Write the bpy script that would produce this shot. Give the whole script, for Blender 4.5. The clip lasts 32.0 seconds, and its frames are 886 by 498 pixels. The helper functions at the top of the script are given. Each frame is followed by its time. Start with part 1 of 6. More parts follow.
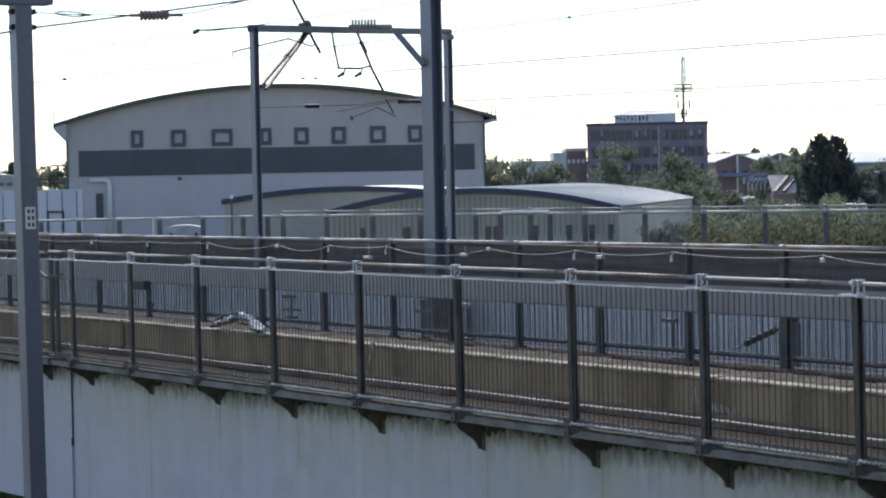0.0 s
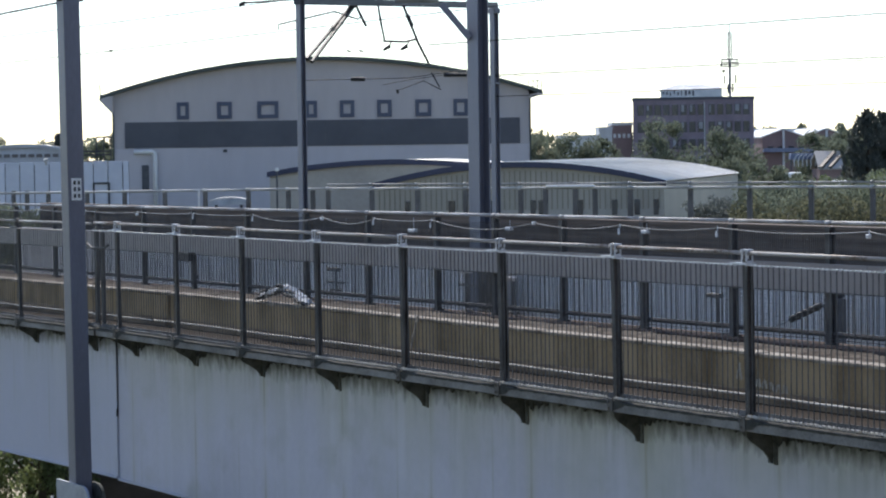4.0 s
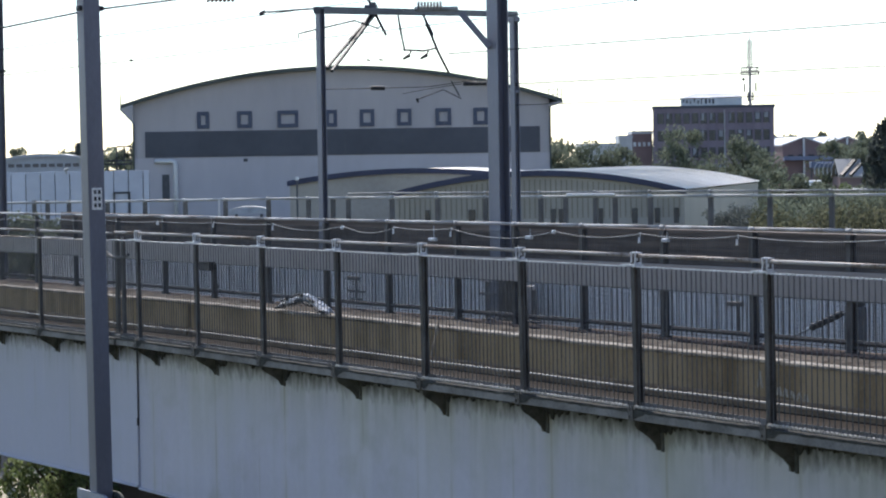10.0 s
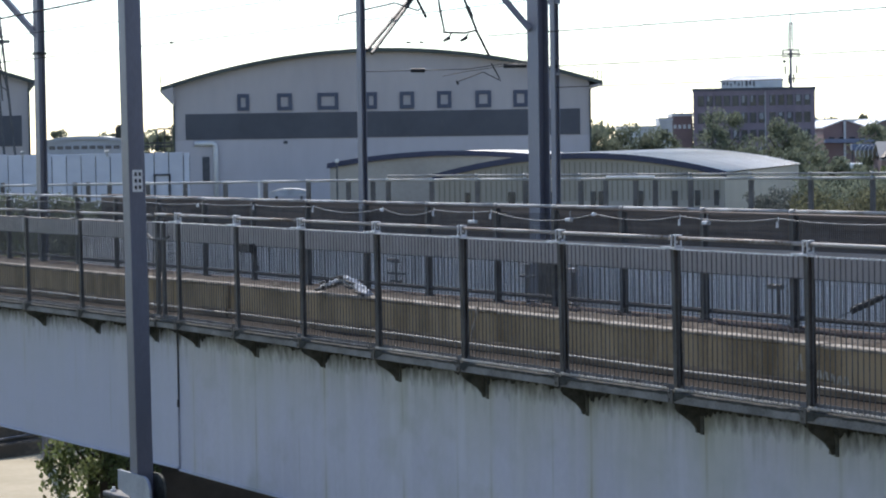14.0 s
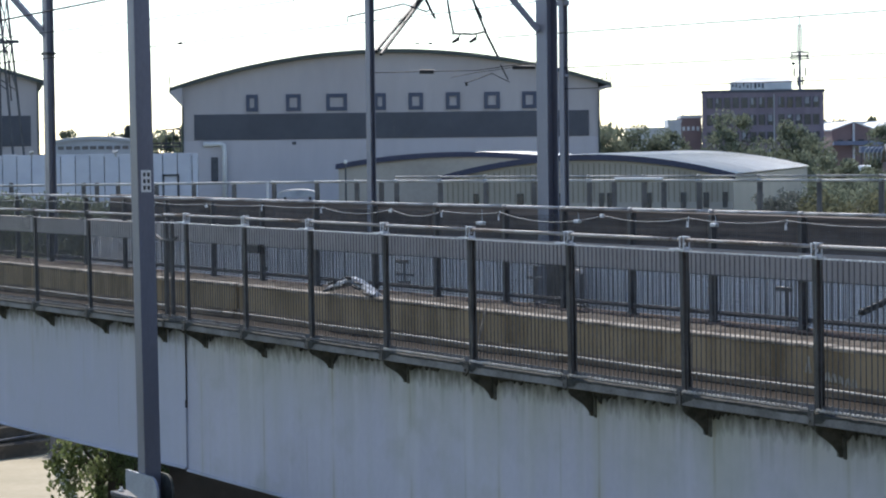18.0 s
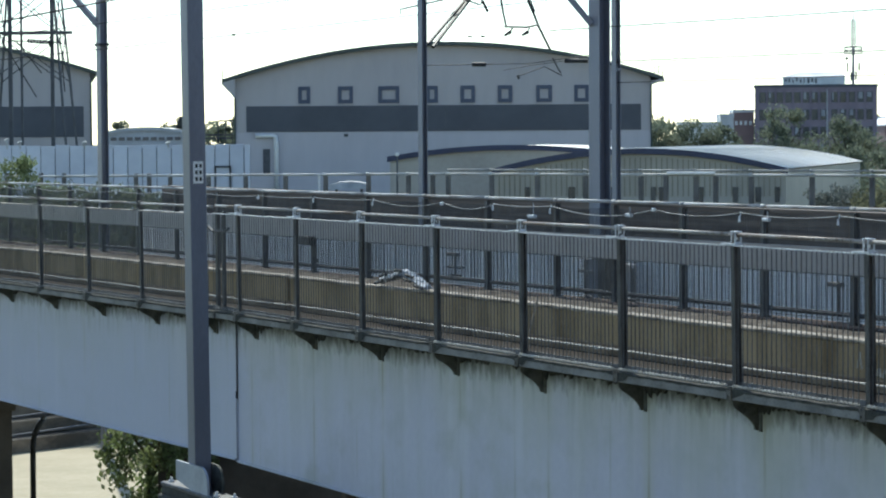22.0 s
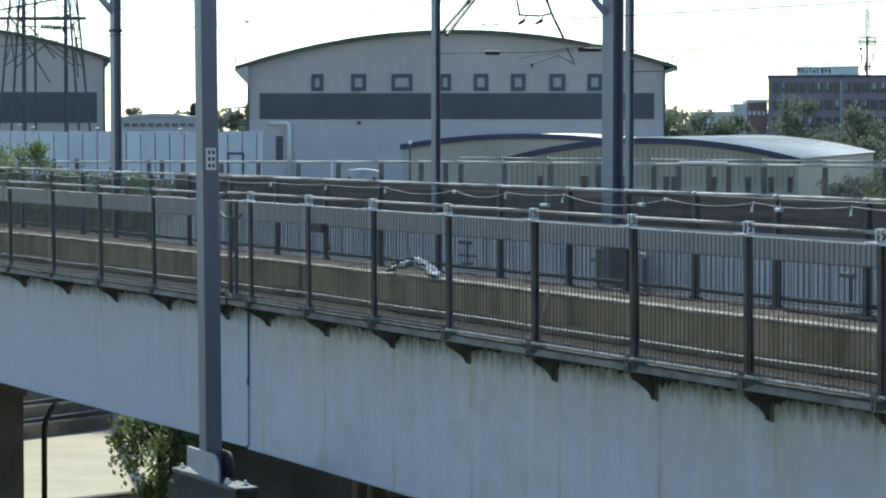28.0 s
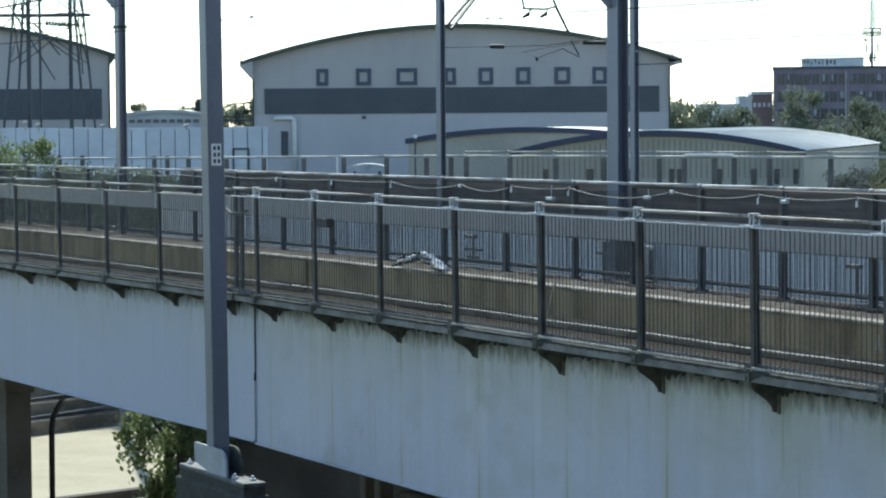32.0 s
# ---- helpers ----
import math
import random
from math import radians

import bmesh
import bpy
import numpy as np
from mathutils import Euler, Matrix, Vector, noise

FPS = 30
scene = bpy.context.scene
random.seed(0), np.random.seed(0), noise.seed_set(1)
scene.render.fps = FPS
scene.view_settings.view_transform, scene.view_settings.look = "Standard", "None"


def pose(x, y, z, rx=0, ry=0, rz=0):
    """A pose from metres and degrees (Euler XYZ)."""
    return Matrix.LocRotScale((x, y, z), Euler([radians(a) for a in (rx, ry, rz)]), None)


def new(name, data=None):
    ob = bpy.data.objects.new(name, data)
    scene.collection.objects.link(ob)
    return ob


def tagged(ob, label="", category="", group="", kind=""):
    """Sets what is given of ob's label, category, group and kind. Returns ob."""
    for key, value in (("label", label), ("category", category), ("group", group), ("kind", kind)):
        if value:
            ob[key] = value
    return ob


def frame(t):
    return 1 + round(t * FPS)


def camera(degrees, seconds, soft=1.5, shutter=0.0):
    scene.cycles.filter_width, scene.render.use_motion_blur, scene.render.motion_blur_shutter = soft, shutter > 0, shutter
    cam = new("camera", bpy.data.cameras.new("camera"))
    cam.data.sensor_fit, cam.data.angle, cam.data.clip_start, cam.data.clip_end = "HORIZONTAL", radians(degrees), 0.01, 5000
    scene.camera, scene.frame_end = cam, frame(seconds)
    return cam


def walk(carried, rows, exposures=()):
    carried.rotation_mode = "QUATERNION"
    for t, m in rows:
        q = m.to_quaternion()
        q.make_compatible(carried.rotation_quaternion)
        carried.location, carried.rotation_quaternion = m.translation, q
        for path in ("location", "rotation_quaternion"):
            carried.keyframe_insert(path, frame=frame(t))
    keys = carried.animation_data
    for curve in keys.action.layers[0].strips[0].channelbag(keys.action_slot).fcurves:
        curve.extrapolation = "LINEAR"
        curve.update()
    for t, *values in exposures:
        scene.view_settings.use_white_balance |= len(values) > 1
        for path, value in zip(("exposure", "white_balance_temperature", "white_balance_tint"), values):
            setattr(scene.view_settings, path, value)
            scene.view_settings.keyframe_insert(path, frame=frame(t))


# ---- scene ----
cam = camera(19.77, 32.0, soft=2.1)
EYE = 9.0
# seconds, yaw, pitch and roll in degrees; the camera turns where it stands
ROWS = [
    (0.0, -2.474, -1.631, 1.109),
    (0.5, -2.289, -2.165, -0.035),
    (1.0, -2.102, -2.31, 0.08),
    (1.5, -1.864, -2.381, 0.238),
    (2.0, -1.596, -2.334, 0.589),
    (2.5, -1.563, -2.31, 0.651),
    (3.0, -1.469, -2.226, 0.617),
    (3.5, -1.485, -2.209, 0.75),
    (5.5, -1.332, -2.188, 0.849),
    (6.0, -1.198, -2.167, 0.895),
    (6.5, -1.128, -2.16, 0.926),
    (7.0, -1.111, -2.127, 1.235),
    (7.5, -1.073, -2.114, 1.247),
    (8.0, -1.114, -2.18, 1.02),
    (8.5, -1.174, -2.165, 1.199),
    (9.0, -1.136, -2.058, 1.469),
    (9.5, -1.121, -2.004, 1.426),
    (10.0, -1.003, -2.004, 0.889),
    (10.5, -0.615, -2.221, 0.601),
    (11.0, -0.298, -2.369, 0.567),
    (11.5, -0.127, -2.423, 0.704),
    (12.0, -0.083, -2.414, 0.859),
    (12.5, -0.085, -2.398, 0.946),
    (13.0, -0.038, -2.42, 0.899),
    (13.5, -0.069, -2.386, 0.884),
    (14.0, -0.104, -2.388, 0.857),
    (14.5, -0.108, -2.385, 0.9),
    (16.5, 0.016, -2.425, 0.687),
    (17.0, 0.106, -2.386, 0.627),
    (17.5, 0.162, -2.363, 0.656),
    (18.0, 0.09, -2.358, 0.697),
    (18.5, 0.145, -2.391, 0.381),
    (19.0, 0.185, -2.466, 0.336),
    (19.5, 0.294, -2.525, 0.38),
    (20.0, 0.539, -2.539, 0.397),
    (20.5, 0.809, -2.533, 0.479),
    (21.0, 0.963, -2.483, 0.612),
    (21.5, 1.153, -2.486, 0.493),
    (22.0, 1.255, -2.507, 0.367),
    (22.5, 1.256, -2.544, 0.353),
    (23.0, 1.189, -2.528, 0.245),
    (23.5, 1.204, -2.521, 0.168),
    (24.0, 1.179, -2.628, 0.12),
    (24.5, 1.199, -2.596, 0.076),
    (25.0, 1.261, -2.592, 0.092),
    (25.5, 1.321, -2.563, 0.152),
    (26.0, 1.488, -2.66, 0.116),
    (26.5, 1.527, -2.674, 0.09),
    (28.5, 1.549, -2.793, -0.009),
    (29.0, 1.459, -2.792, 0.151),
    (29.5, 1.528, -2.797, 0.267),
    (30.0, 1.517, -2.828, 0.273),
    (30.5, 1.511, -2.868, 0.258),
    (31.0, 1.585, -2.905, 0.428),
    (31.5, 1.682, -2.908, 0.512),
    (32.0, 1.662, -2.907, 0.4),
]
# the film camera opens up a little and drifts cooler towards the end: seconds, stops, kelvin, tint
LIGHT = [(0.0, 0.46, 6430, 13.5), (13.0, 0.53, 6370, 14.0), (19.0, 0.58, 6340, 12.0), (21.0, 0.60, 6260, 4.0), (23.0, 0.61, 6220, 1.0), (32.0, 0.71, 6110, -0.5)]
walk(cam, [(t, pose(0, 0, EYE, 90 + pitch, roll, yaw)) for t, yaw, pitch, roll in ROWS], LIGHT)

# ---------------------------------------------------------------- light
SUN_EL, SUN_AZ = radians(48), radians(-12)      # ahead of the camera, a little to its left
world = bpy.data.worlds.new("sky")
scene.world = world
world.use_nodes = True
wn = world.node_tree.nodes
sky = wn.new("ShaderNodeTexSky")
sky.sky_type, sky.sun_disc = "NISHITA", False
sky.sun_elevation, sky.sun_rotation = SUN_EL, SUN_AZ
sky.air_density, sky.dust_density, sky.ozone_density = 0.85, 0.15, 0.6
wn["Background"].inputs["Strength"].default_value = 0.15
world.node_tree.links.new(sky.outputs["Color"], wn["Background"].inputs["Color"])
sun = new("sun", bpy.data.lights.new("sun", "SUN"))
sun.data.energy, sun.data.angle, sun.data.color = 3.2, radians(0.53), (1.0, 0.95, 0.86)
sun_way = Vector((math.sin(SUN_AZ) * math.cos(SUN_EL), math.cos(SUN_AZ) * math.cos(SUN_EL), math.sin(SUN_EL)))
sun.matrix_world = sun_way.to_track_quat("Z", "Y").to_matrix().to_4x4()


# ---------------------------------------------------------------- materials
def material(name, a, b, scale=3.0, rough=0.6, metal=0.0, bump=0.2, stretch=(1, 1, 1), fine=40.0, spread=(0.35, 0.65), rnd=0.0, coat=0.0):
    """Two colours mixed by coarse and fine noise in world metres, with a fine relief."""
    m = bpy.data.materials.new(name)
    m.use_nodes = True
    nt, ns = m.node_tree, m.node_tree.nodes
    p = ns["Principled BSDF"]
    geo = ns.new("ShaderNodeNewGeometry")
    mp = ns.new("ShaderNodeMapping")
    mp.inputs["Scale"].default_value = stretch
    nt.links.new(geo.outputs["Position"], mp.inputs["Vector"])
    n1, n2 = ns.new("ShaderNodeTexNoise"), ns.new("ShaderNodeTexNoise")
    n1.inputs["Scale"].default_value, n2.inputs["Scale"].default_value = scale, fine
    n1.inputs["Detail"].default_value, n2.inputs["Detail"].default_value = 5, 3
    for n in (n1, n2):
        nt.links.new(mp.outputs["Vector"], n.inputs["Vector"])
    add = ns.new("ShaderNodeMath")
    add.operation = "MULTIPLY_ADD"
    nt.links.new(n2.outputs["Fac"], add.inputs[0])
    add.inputs[1].default_value = 0.35
    nt.links.new(n1.outputs["Fac"], add.inputs[2])
    ramp = ns.new("ShaderNodeMapRange")
    ramp.inputs["From Min"].default_value, ramp.inputs["From Max"].default_value = spread[0] + 0.17, spread[1] + 0.17
    nt.links.new(add.outputs[0], ramp.inputs["Value"])
    mix = ns.new("ShaderNodeMix")
    mix.data_type = "RGBA"
    mix.inputs["A"].default_value, mix.inputs["B"].default_value = (*a, 1), (*b, 1)
    nt.links.new(ramp.outputs["Result"], mix.inputs["Factor"])
    out = mix.outputs["Result"]
    if rnd:
        info, hsv, mul = ns.new("ShaderNodeObjectInfo"), ns.new("ShaderNodeHueSaturation"), ns.new("ShaderNodeMapRange")
        mul.inputs["To Min"].default_value, mul.inputs["To Max"].default_value = 1 - rnd, 1 + rnd
        nt.links.new(info.outputs["Random"], mul.inputs["Value"])
        nt.links.new(mul.outputs["Result"], hsv.inputs["Value"])
        nt.links.new(out, hsv.inputs["Color"])
        out = hsv.outputs["Color"]
    nt.links.new(out, p.inputs["Base Color"])
    p.inputs["Metallic"].default_value, p.inputs["Coat Weight"].default_value = metal, coat
    rr = ns.new("ShaderNodeMapRange")
    rr.inputs["To Min"].default_value, rr.inputs["To Max"].default_value = max(0.05, rough - 0.12), min(1, rough + 0.12)
    nt.links.new(n1.outputs["Fac"], rr.inputs["Value"])
    nt.links.new(rr.outputs["Result"], p.inputs["Roughness"])
    if bump:
        bp = ns.new("ShaderNodeBump")
        bp.inputs["Strength"].default_value, bp.inputs["Distance"].default_value = bump, 0.02
        nt.links.new(n2.outputs["Fac"], bp.inputs["Height"])
        nt.links.new(bp.outputs["Normal"], p.inputs["Normal"])
    return m


def girder_paint():
    """Pale blue-white paint with vertical run marks, a dark uneven band along the top edge and a rust line under every
    bracket.
    """
    m = material("girder_paint", (0.41, 0.415, 0.49), (0.47, 0.475, 0.548), scale=0.6, rough=0.5, bump=0.1, fine=12)
    nt, ns = m.node_tree, m.node_tree.nodes
    p = ns["Principled BSDF"]
    base = p.inputs["Base Color"].links[0].from_socket
    tc = ns.new("ShaderNodeTexCoord")
    sep = ns.new("ShaderNodeSeparateXYZ")
    nt.links.new(tc.outputs["Object"], sep.inputs[0])

    def math_node(op, a, b=None, c=None):
        n = ns.new("ShaderNodeMath")
        n.operation = op
        for i, v in enumerate((a, b, c)):
            if v is None:
                continue
            if isinstance(v, (int, float)):
                n.inputs[i].default_value = v
            else:
                nt.links.new(v, n.inputs[i])
        return n.outputs[0]

    def noise_node(sx, sz, scale, detail=4):
        mp, n = ns.new("ShaderNodeMapping"), ns.new("ShaderNodeTexNoise")
        mp.inputs["Scale"].default_value = (sx, 1, sz)
        nt.links.new(tc.outputs["Object"], mp.inputs[0])
        nt.links.new(mp.outputs[0], n.inputs["Vector"])
        n.inputs["Scale"].default_value, n.inputs["Detail"].default_value = scale, detail
        return n.outputs["Fac"]

    def range_node(v, a, b, c=0.0, d=1.0):
        n = ns.new("ShaderNodeMapRange")
        nt.links.new(v, n.inputs[0])
        for i, x in enumerate((a, b, c, d)):
            n.inputs[i + 1].default_value = x
        return n.outputs[0]

    def blend(fac, colour):
        nonlocal base
        n = ns.new("ShaderNodeMix")
        n.data_type = "RGBA"
        nt.links.new(fac, n.inputs["Factor"])
        nt.links.new(base, n.inputs["A"])
        n.inputs["B"].default_value = (*colour, 1)
        base = n.outputs["Result"]

    height = sep.outputs[2]
    grime = range_node(sep.outputs[0], -1.4, 0.6, 0.35, 1.0)  # the adjoining span is cleaner and bluer
    blend(math_node("SUBTRACT", 1.0, grime), (0.345, 0.37, 0.47))
    # broad algae bloom under the walkway, thinning out downwards in uneven tongues
    tongues = noise_node(1.6, 0.12, 1.0, 3)
    bloom = range_node(math_node("ADD", height, math_node("MULTIPLY", range_node(tongues, 0.3, 0.7), 0.9)), 6.0, 7.35)
    blend(math_node("MULTIPLY", math_node("MULTIPLY", bloom, grime), 0.72), (0.40, 0.41, 0.33))
    runs = noise_node(4.0, 0.18, 1.0)
    blend(math_node("MULTIPLY", math_node("MULTIPLY", range_node(runs, 0.50, 0.72), grime), 0.26), (0.36, 0.38, 0.37))
    pale = noise_node(2.6, 0.25, 1.3)
    blend(math_node("MULTIPLY", math_node("MULTIPLY", range_node(pale, 0.56, 0.74), grime), 0.45), (0.54, 0.55, 0.60))
    patches = noise_node(1.0, 1.4, 0.9)
    blend(math_node("MULTIPLY", math_node("MULTIPLY", range_node(patches, 0.52, 0.70), grime), 0.40), (0.31, 0.33, 0.30))
    spots = noise_node(1.0, 1.2, 1.5)
    blend(math_node("MULTIPLY", math_node("MULTIPLY", range_node(spots, 0.58, 0.76), grime), 0.38), (0.27, 0.28, 0.23))
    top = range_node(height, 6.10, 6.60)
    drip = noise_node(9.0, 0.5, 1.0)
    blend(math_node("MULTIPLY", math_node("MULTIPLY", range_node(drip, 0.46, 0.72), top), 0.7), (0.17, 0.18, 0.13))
    # near-black towards the top edge, with a ragged lower limit
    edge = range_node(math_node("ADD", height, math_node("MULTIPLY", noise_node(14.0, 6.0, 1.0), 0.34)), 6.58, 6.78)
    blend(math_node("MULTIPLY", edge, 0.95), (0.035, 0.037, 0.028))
    bay = math_node("FRACT", math_node("DIVIDE", math_node("ADD", sep.outputs[0], 1.16), 1.94))
    wander = math_node("MULTIPLY", math_node("SUBTRACT", noise_node(0.5, 1.3, 1.0, 2), 0.5), 0.02)
    near = math_node("ABSOLUTE", math_node("ADD", math_node("SUBTRACT", bay, 0.5), wander))
    line = math_node("SUBTRACT", 1.0, range_node(near, 0.004, 0.018))
    halo = math_node("SUBTRACT", 1.0, range_node(near, 0.0, 0.075))
    patchy = math_node("MULTIPLY", range_node(noise_node(0.9, 0.8, 1.0), 0.34, 0.62), grime)
    blend(math_node("MULTIPLY", math_node("MULTIPLY", halo, patchy), 0.5), (0.36, 0.36, 0.26))
    blend(math_node("MULTIPLY", math_node("MULTIPLY", line, patchy), 0.65), (0.22, 0.20, 0.12))
    second = math_node("FRACT", math_node("DIVIDE", math_node("ADD", sep.outputs[0], 0.42), 0.97))
    thin = math_node("SUBTRACT", 1.0, range_node(math_node("ABSOLUTE", math_node("SUBTRACT", second, 0.5)), 0.006, 0.03))
    blend(math_node("MULTIPLY", math_node("MULTIPLY", thin, range_node(noise_node(0.7, 0.5, 1.4), 0.5, 0.68)), 0.4), (0.28, 0.29, 0.24))
    nt.links.new(base, p.inputs["Base Color"])
    return m


M_GIRDER = girder_paint()
M_POST = material("dark_grey_steel_paint", (0.046, 0.043, 0.041), (0.10, 0.094, 0.088), 4, 0.5, 0.2, 0.2)
M_BRACKET = material("mossy_bracket_steel", (0.05, 0.052, 0.042), (0.12, 0.12, 0.10), 8, 0.8, 0.1, 0.4)
M_GALV = material("galvanised_steel", (0.36, 0.38, 0.40), (0.54, 0.56, 0.58), 9, 0.5, 0.5, 0.15)
M_RAIL = material("weathered_galvanised_pipe", (0.15, 0.11, 0.082), (0.32, 0.305, 0.29), 1.1, 0.55, 0.3, 0.15, spread=(0.38, 0.5))
M_RAILTWO = material("dull_galvanised_pipe", (0.20, 0.185, 0.17), (0.42, 0.42, 0.42), 1.6, 0.6, 0.2, 0.15, spread=(0.36, 0.56))
M_MESH = material("dull_mesh_wire", (0.065, 0.065, 0.068), (0.13, 0.128, 0.13), 5, 0.55, 0.5, 0.0)
M_CHANNEL = material("grey_edge_beam_paint", (0.09, 0.088, 0.085), (0.205, 0.20, 0.195), 2.5, 0.6, 0.1, 0.3)
M_NEARBLACK = material("rough_near_black", (0.018, 0.018, 0.015), (0.05, 0.05, 0.042), 9, 0.9, 0, 0.6)
M_DECK = material("rusty_walkway_plate", (0.022, 0.017, 0.013), (0.046, 0.036, 0.028), 3, 0.85, 0.1, 0.5)
M_SKIRT = material("rusty_skirting", (0.17, 0.115, 0.068), (0.34, 0.24, 0.145), 4, 0.9, 0, 0.5, stretch=(0.4, 0.4, 2))
M_KERB = material("stained_brown_concrete", (0.178, 0.129, 0.074), (0.375, 0.282, 0.172), 1.2, 0.9, 0, 0.5, stretch=(2.2, 2.2, 0.5), spread=(0.28, 0.62))
M_CAP = material("worn_concrete_coping", (0.15, 0.12, 0.085), (0.42, 0.365, 0.29), 3.2, 0.9, 0, 0.4)
M_BALLAST = material("brown_ballast", (0.06, 0.048, 0.036), (0.155, 0.127, 0.097), 6, 0.95, 0, 1.0, fine=25)
M_DARKBALLAST = material("oily_dark_ballast", (0.06, 0.047, 0.04), (0.13, 0.10, 0.083), 3, 0.95, 0, 1.0, fine=14)
M_FARPOST = material("dull_brown_grey_post", (0.09, 0.085, 0.082), (0.155, 0.147, 0.142), 2, 0.8, 0, 0.2)
M_PALERAIL = material("pale_dull_rail", (0.30, 0.30, 0.29), (0.52, 0.52, 0.51), 1.2, 0.6, 0.1, 0.1)
M_STREAK = material("streaked_dark_upstand", (0.06, 0.045, 0.034), (0.20, 0.15, 0.115), 1.0, 0.95, 0, 0.8, stretch=(0.25, 0.25, 9), fine=2.2, spread=(0.36, 0.70))
M_BAND = material("slate_grey_fascia_sheet", (0.235, 0.212, 0.198), (0.29, 0.265, 0.248), 1.5, 0.6, 0.1, 0.1)
M_PANEL = material("pale_blue_sheet", (0.857, 0.810, 0.788), (0.938, 0.895, 0.855), 0.8, 0.5, 0.0, 0.1)
M_MAST = material("blue_grey_mast_paint", (0.15, 0.158, 0.195), (0.205, 0.213, 0.255), 1.2, 0.45, 0.3, 0.1, stretch=(1, 1, 0.3))
M_GUSSET = material("worn_blue_grey_plate", (0.20, 0.225, 0.27), (0.34, 0.37, 0.43), 3, 0.45, 0.3, 0.2)
M_PLATE = material("worn_base_plate", (0.035, 0.037, 0.042), (0.15, 0.16, 0.18), 5, 0.5, 0.3, 0.3, spread=(0.45, 0.75))
# darker copy of the mast paint; the boom's shade is in its colour
M_BOOM = material("shaded_boom_steel", (0.045, 0.052, 0.066), (0.085, 0.094, 0.115), 1.5, 0.55, 0.3, 0.2)
M_BLACK = material("black_fittings", (0.015, 0.015, 0.017), (0.04, 0.04, 0.042), 20, 0.6, 0.2, 0.0)
M_WIRE = material("overhead_wire", (0.02, 0.021, 0.023), (0.05, 0.05, 0.052), 3, 0.8, 0.0, 0.0)
M_PIPE = material("warm_pale_pipe", (0.344, 0.303, 0.254), (0.574, 0.533, 0.467), 4, 0.6, 0, 0.1)
M_ZINC = material("bright_zinc_edge", (0.45, 0.46, 0.47), (0.70, 0.71, 0.72), 14, 0.5, 0.15, 0.1)
M_CABLE = material("grey_cable_sheath", (0.20, 0.20, 0.195), (0.34, 0.34, 0.33), 3, 0.6, 0.0, 0.1)
M_WHITE = material("white_plastic", (0.68, 0.68, 0.67), (0.80, 0.80, 0.79), 14, 0.5, 0, 0.1)
M_SHEDWALL = material("beige_grey_cladding", (0.37, 0.35, 0.365), (0.43, 0.408, 0.42), 0.12, 0.6, 0, 0.0, fine=1.2, stretch=(1, 1, 0.3))
M_SHEDLOW = material("pale_grey_lower_cladding", (0.42, 0.405, 0.44), (0.475, 0.46, 0.495), 0.12, 0.6, 0, 0.0, fine=1.2, stretch=(1, 1, 0.3))
M_SHEDROOF = material("dark_green_roof_trim", (0.035, 0.05, 0.05), (0.06, 0.078, 0.076), 0.3, 0.5, 0.2, 0.0, fine=2)
M_LOUVRE = material("dark_slate_louvre", (0.05, 0.057, 0.077), (0.07, 0.078, 0.1), 0.2, 0.5, 0.2, 0.0, fine=1)
M_LETTER = material("navy_sign_paint", (0.04, 0.055, 0.10), (0.06, 0.075, 0.12), 0.4, 0.5, 0, 0.0)
M_HOARD = material("white_hoarding_sheet", (0.488, 0.515, 0.598), (0.580, 0.607, 0.681), 0.3, 0.5, 0, 0.0, fine=2, rnd=0.06)
M_JOINT = material("dark_joint", (0.05, 0.055, 0.065), (0.09, 0.095, 0.11), 1, 0.7, 0, 0.0)
M_NAVY = material("navy_fascia", (0.018, 0.024, 0.06), (0.03, 0.038, 0.085), 0.4, 0.4, 0.1, 0.0)
M_ROOFSHEET = material("pale_metal_roof_sheet", (0.70, 0.655, 0.58), (0.92, 0.87, 0.78), 0.25, 0.4, 0.1, 0.0, fine=2.5, stretch=(0.25, 2.0, 1.0), spread=(0.25, 0.7))
M_YELLOW = material("pale_yellow_cladding", (0.36, 0.325, 0.27), (0.43, 0.39, 0.325), 0.3, 0.6, 0, 0.0, fine=3, stretch=(1, 1, 0.2))
M_CREAM = material("cream_render", (0.36, 0.325, 0.285), (0.44, 0.405, 0.355), 0.3, 0.7, 0, 0.0, fine=3)
M_GLASS = material("dark_window_glass", (0.025, 0.028, 0.036), (0.05, 0.055, 0.065), 0.5, 0.2, 0, 0.0)
M_GLASS.node_tree.nodes["Principled BSDF"].inputs["Specular IOR Level"].default_value = 0.5
# darker copy of the yellow cladding, rib shading put into the colour
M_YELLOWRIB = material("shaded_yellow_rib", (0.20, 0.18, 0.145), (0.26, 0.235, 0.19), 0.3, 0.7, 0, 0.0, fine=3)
# brick colours lifted towards violet, so distance haze sits in them
M_BRICK = material("purple_brown_brick", (0.19, 0.155, 0.195), (0.245, 0.205, 0.245), 0.25, 0.9, 0, 0.0, fine=3)
M_REDBRICK = material("red_brick", (0.23, 0.16, 0.158), (0.29, 0.205, 0.195), 0.3, 0.9, 0, 0.0, fine=4)
M_PLANT = material("white_plant_room_sheet", (0.52, 0.54, 0.56), (0.70, 0.71, 0.72), 0.3, 0.5, 0, 0.0, fine=1.5)
M_CONCRETE = material("pier_concrete", (0.075, 0.058, 0.045), (0.13, 0.105, 0.085), 1.2, 0.9, 0, 0.4)
M_YARD = material("pale_yard_concrete", (0.40, 0.335, 0.215), (0.50, 0.43, 0.295), 0.4, 0.9, 0, 0.2, fine=6)
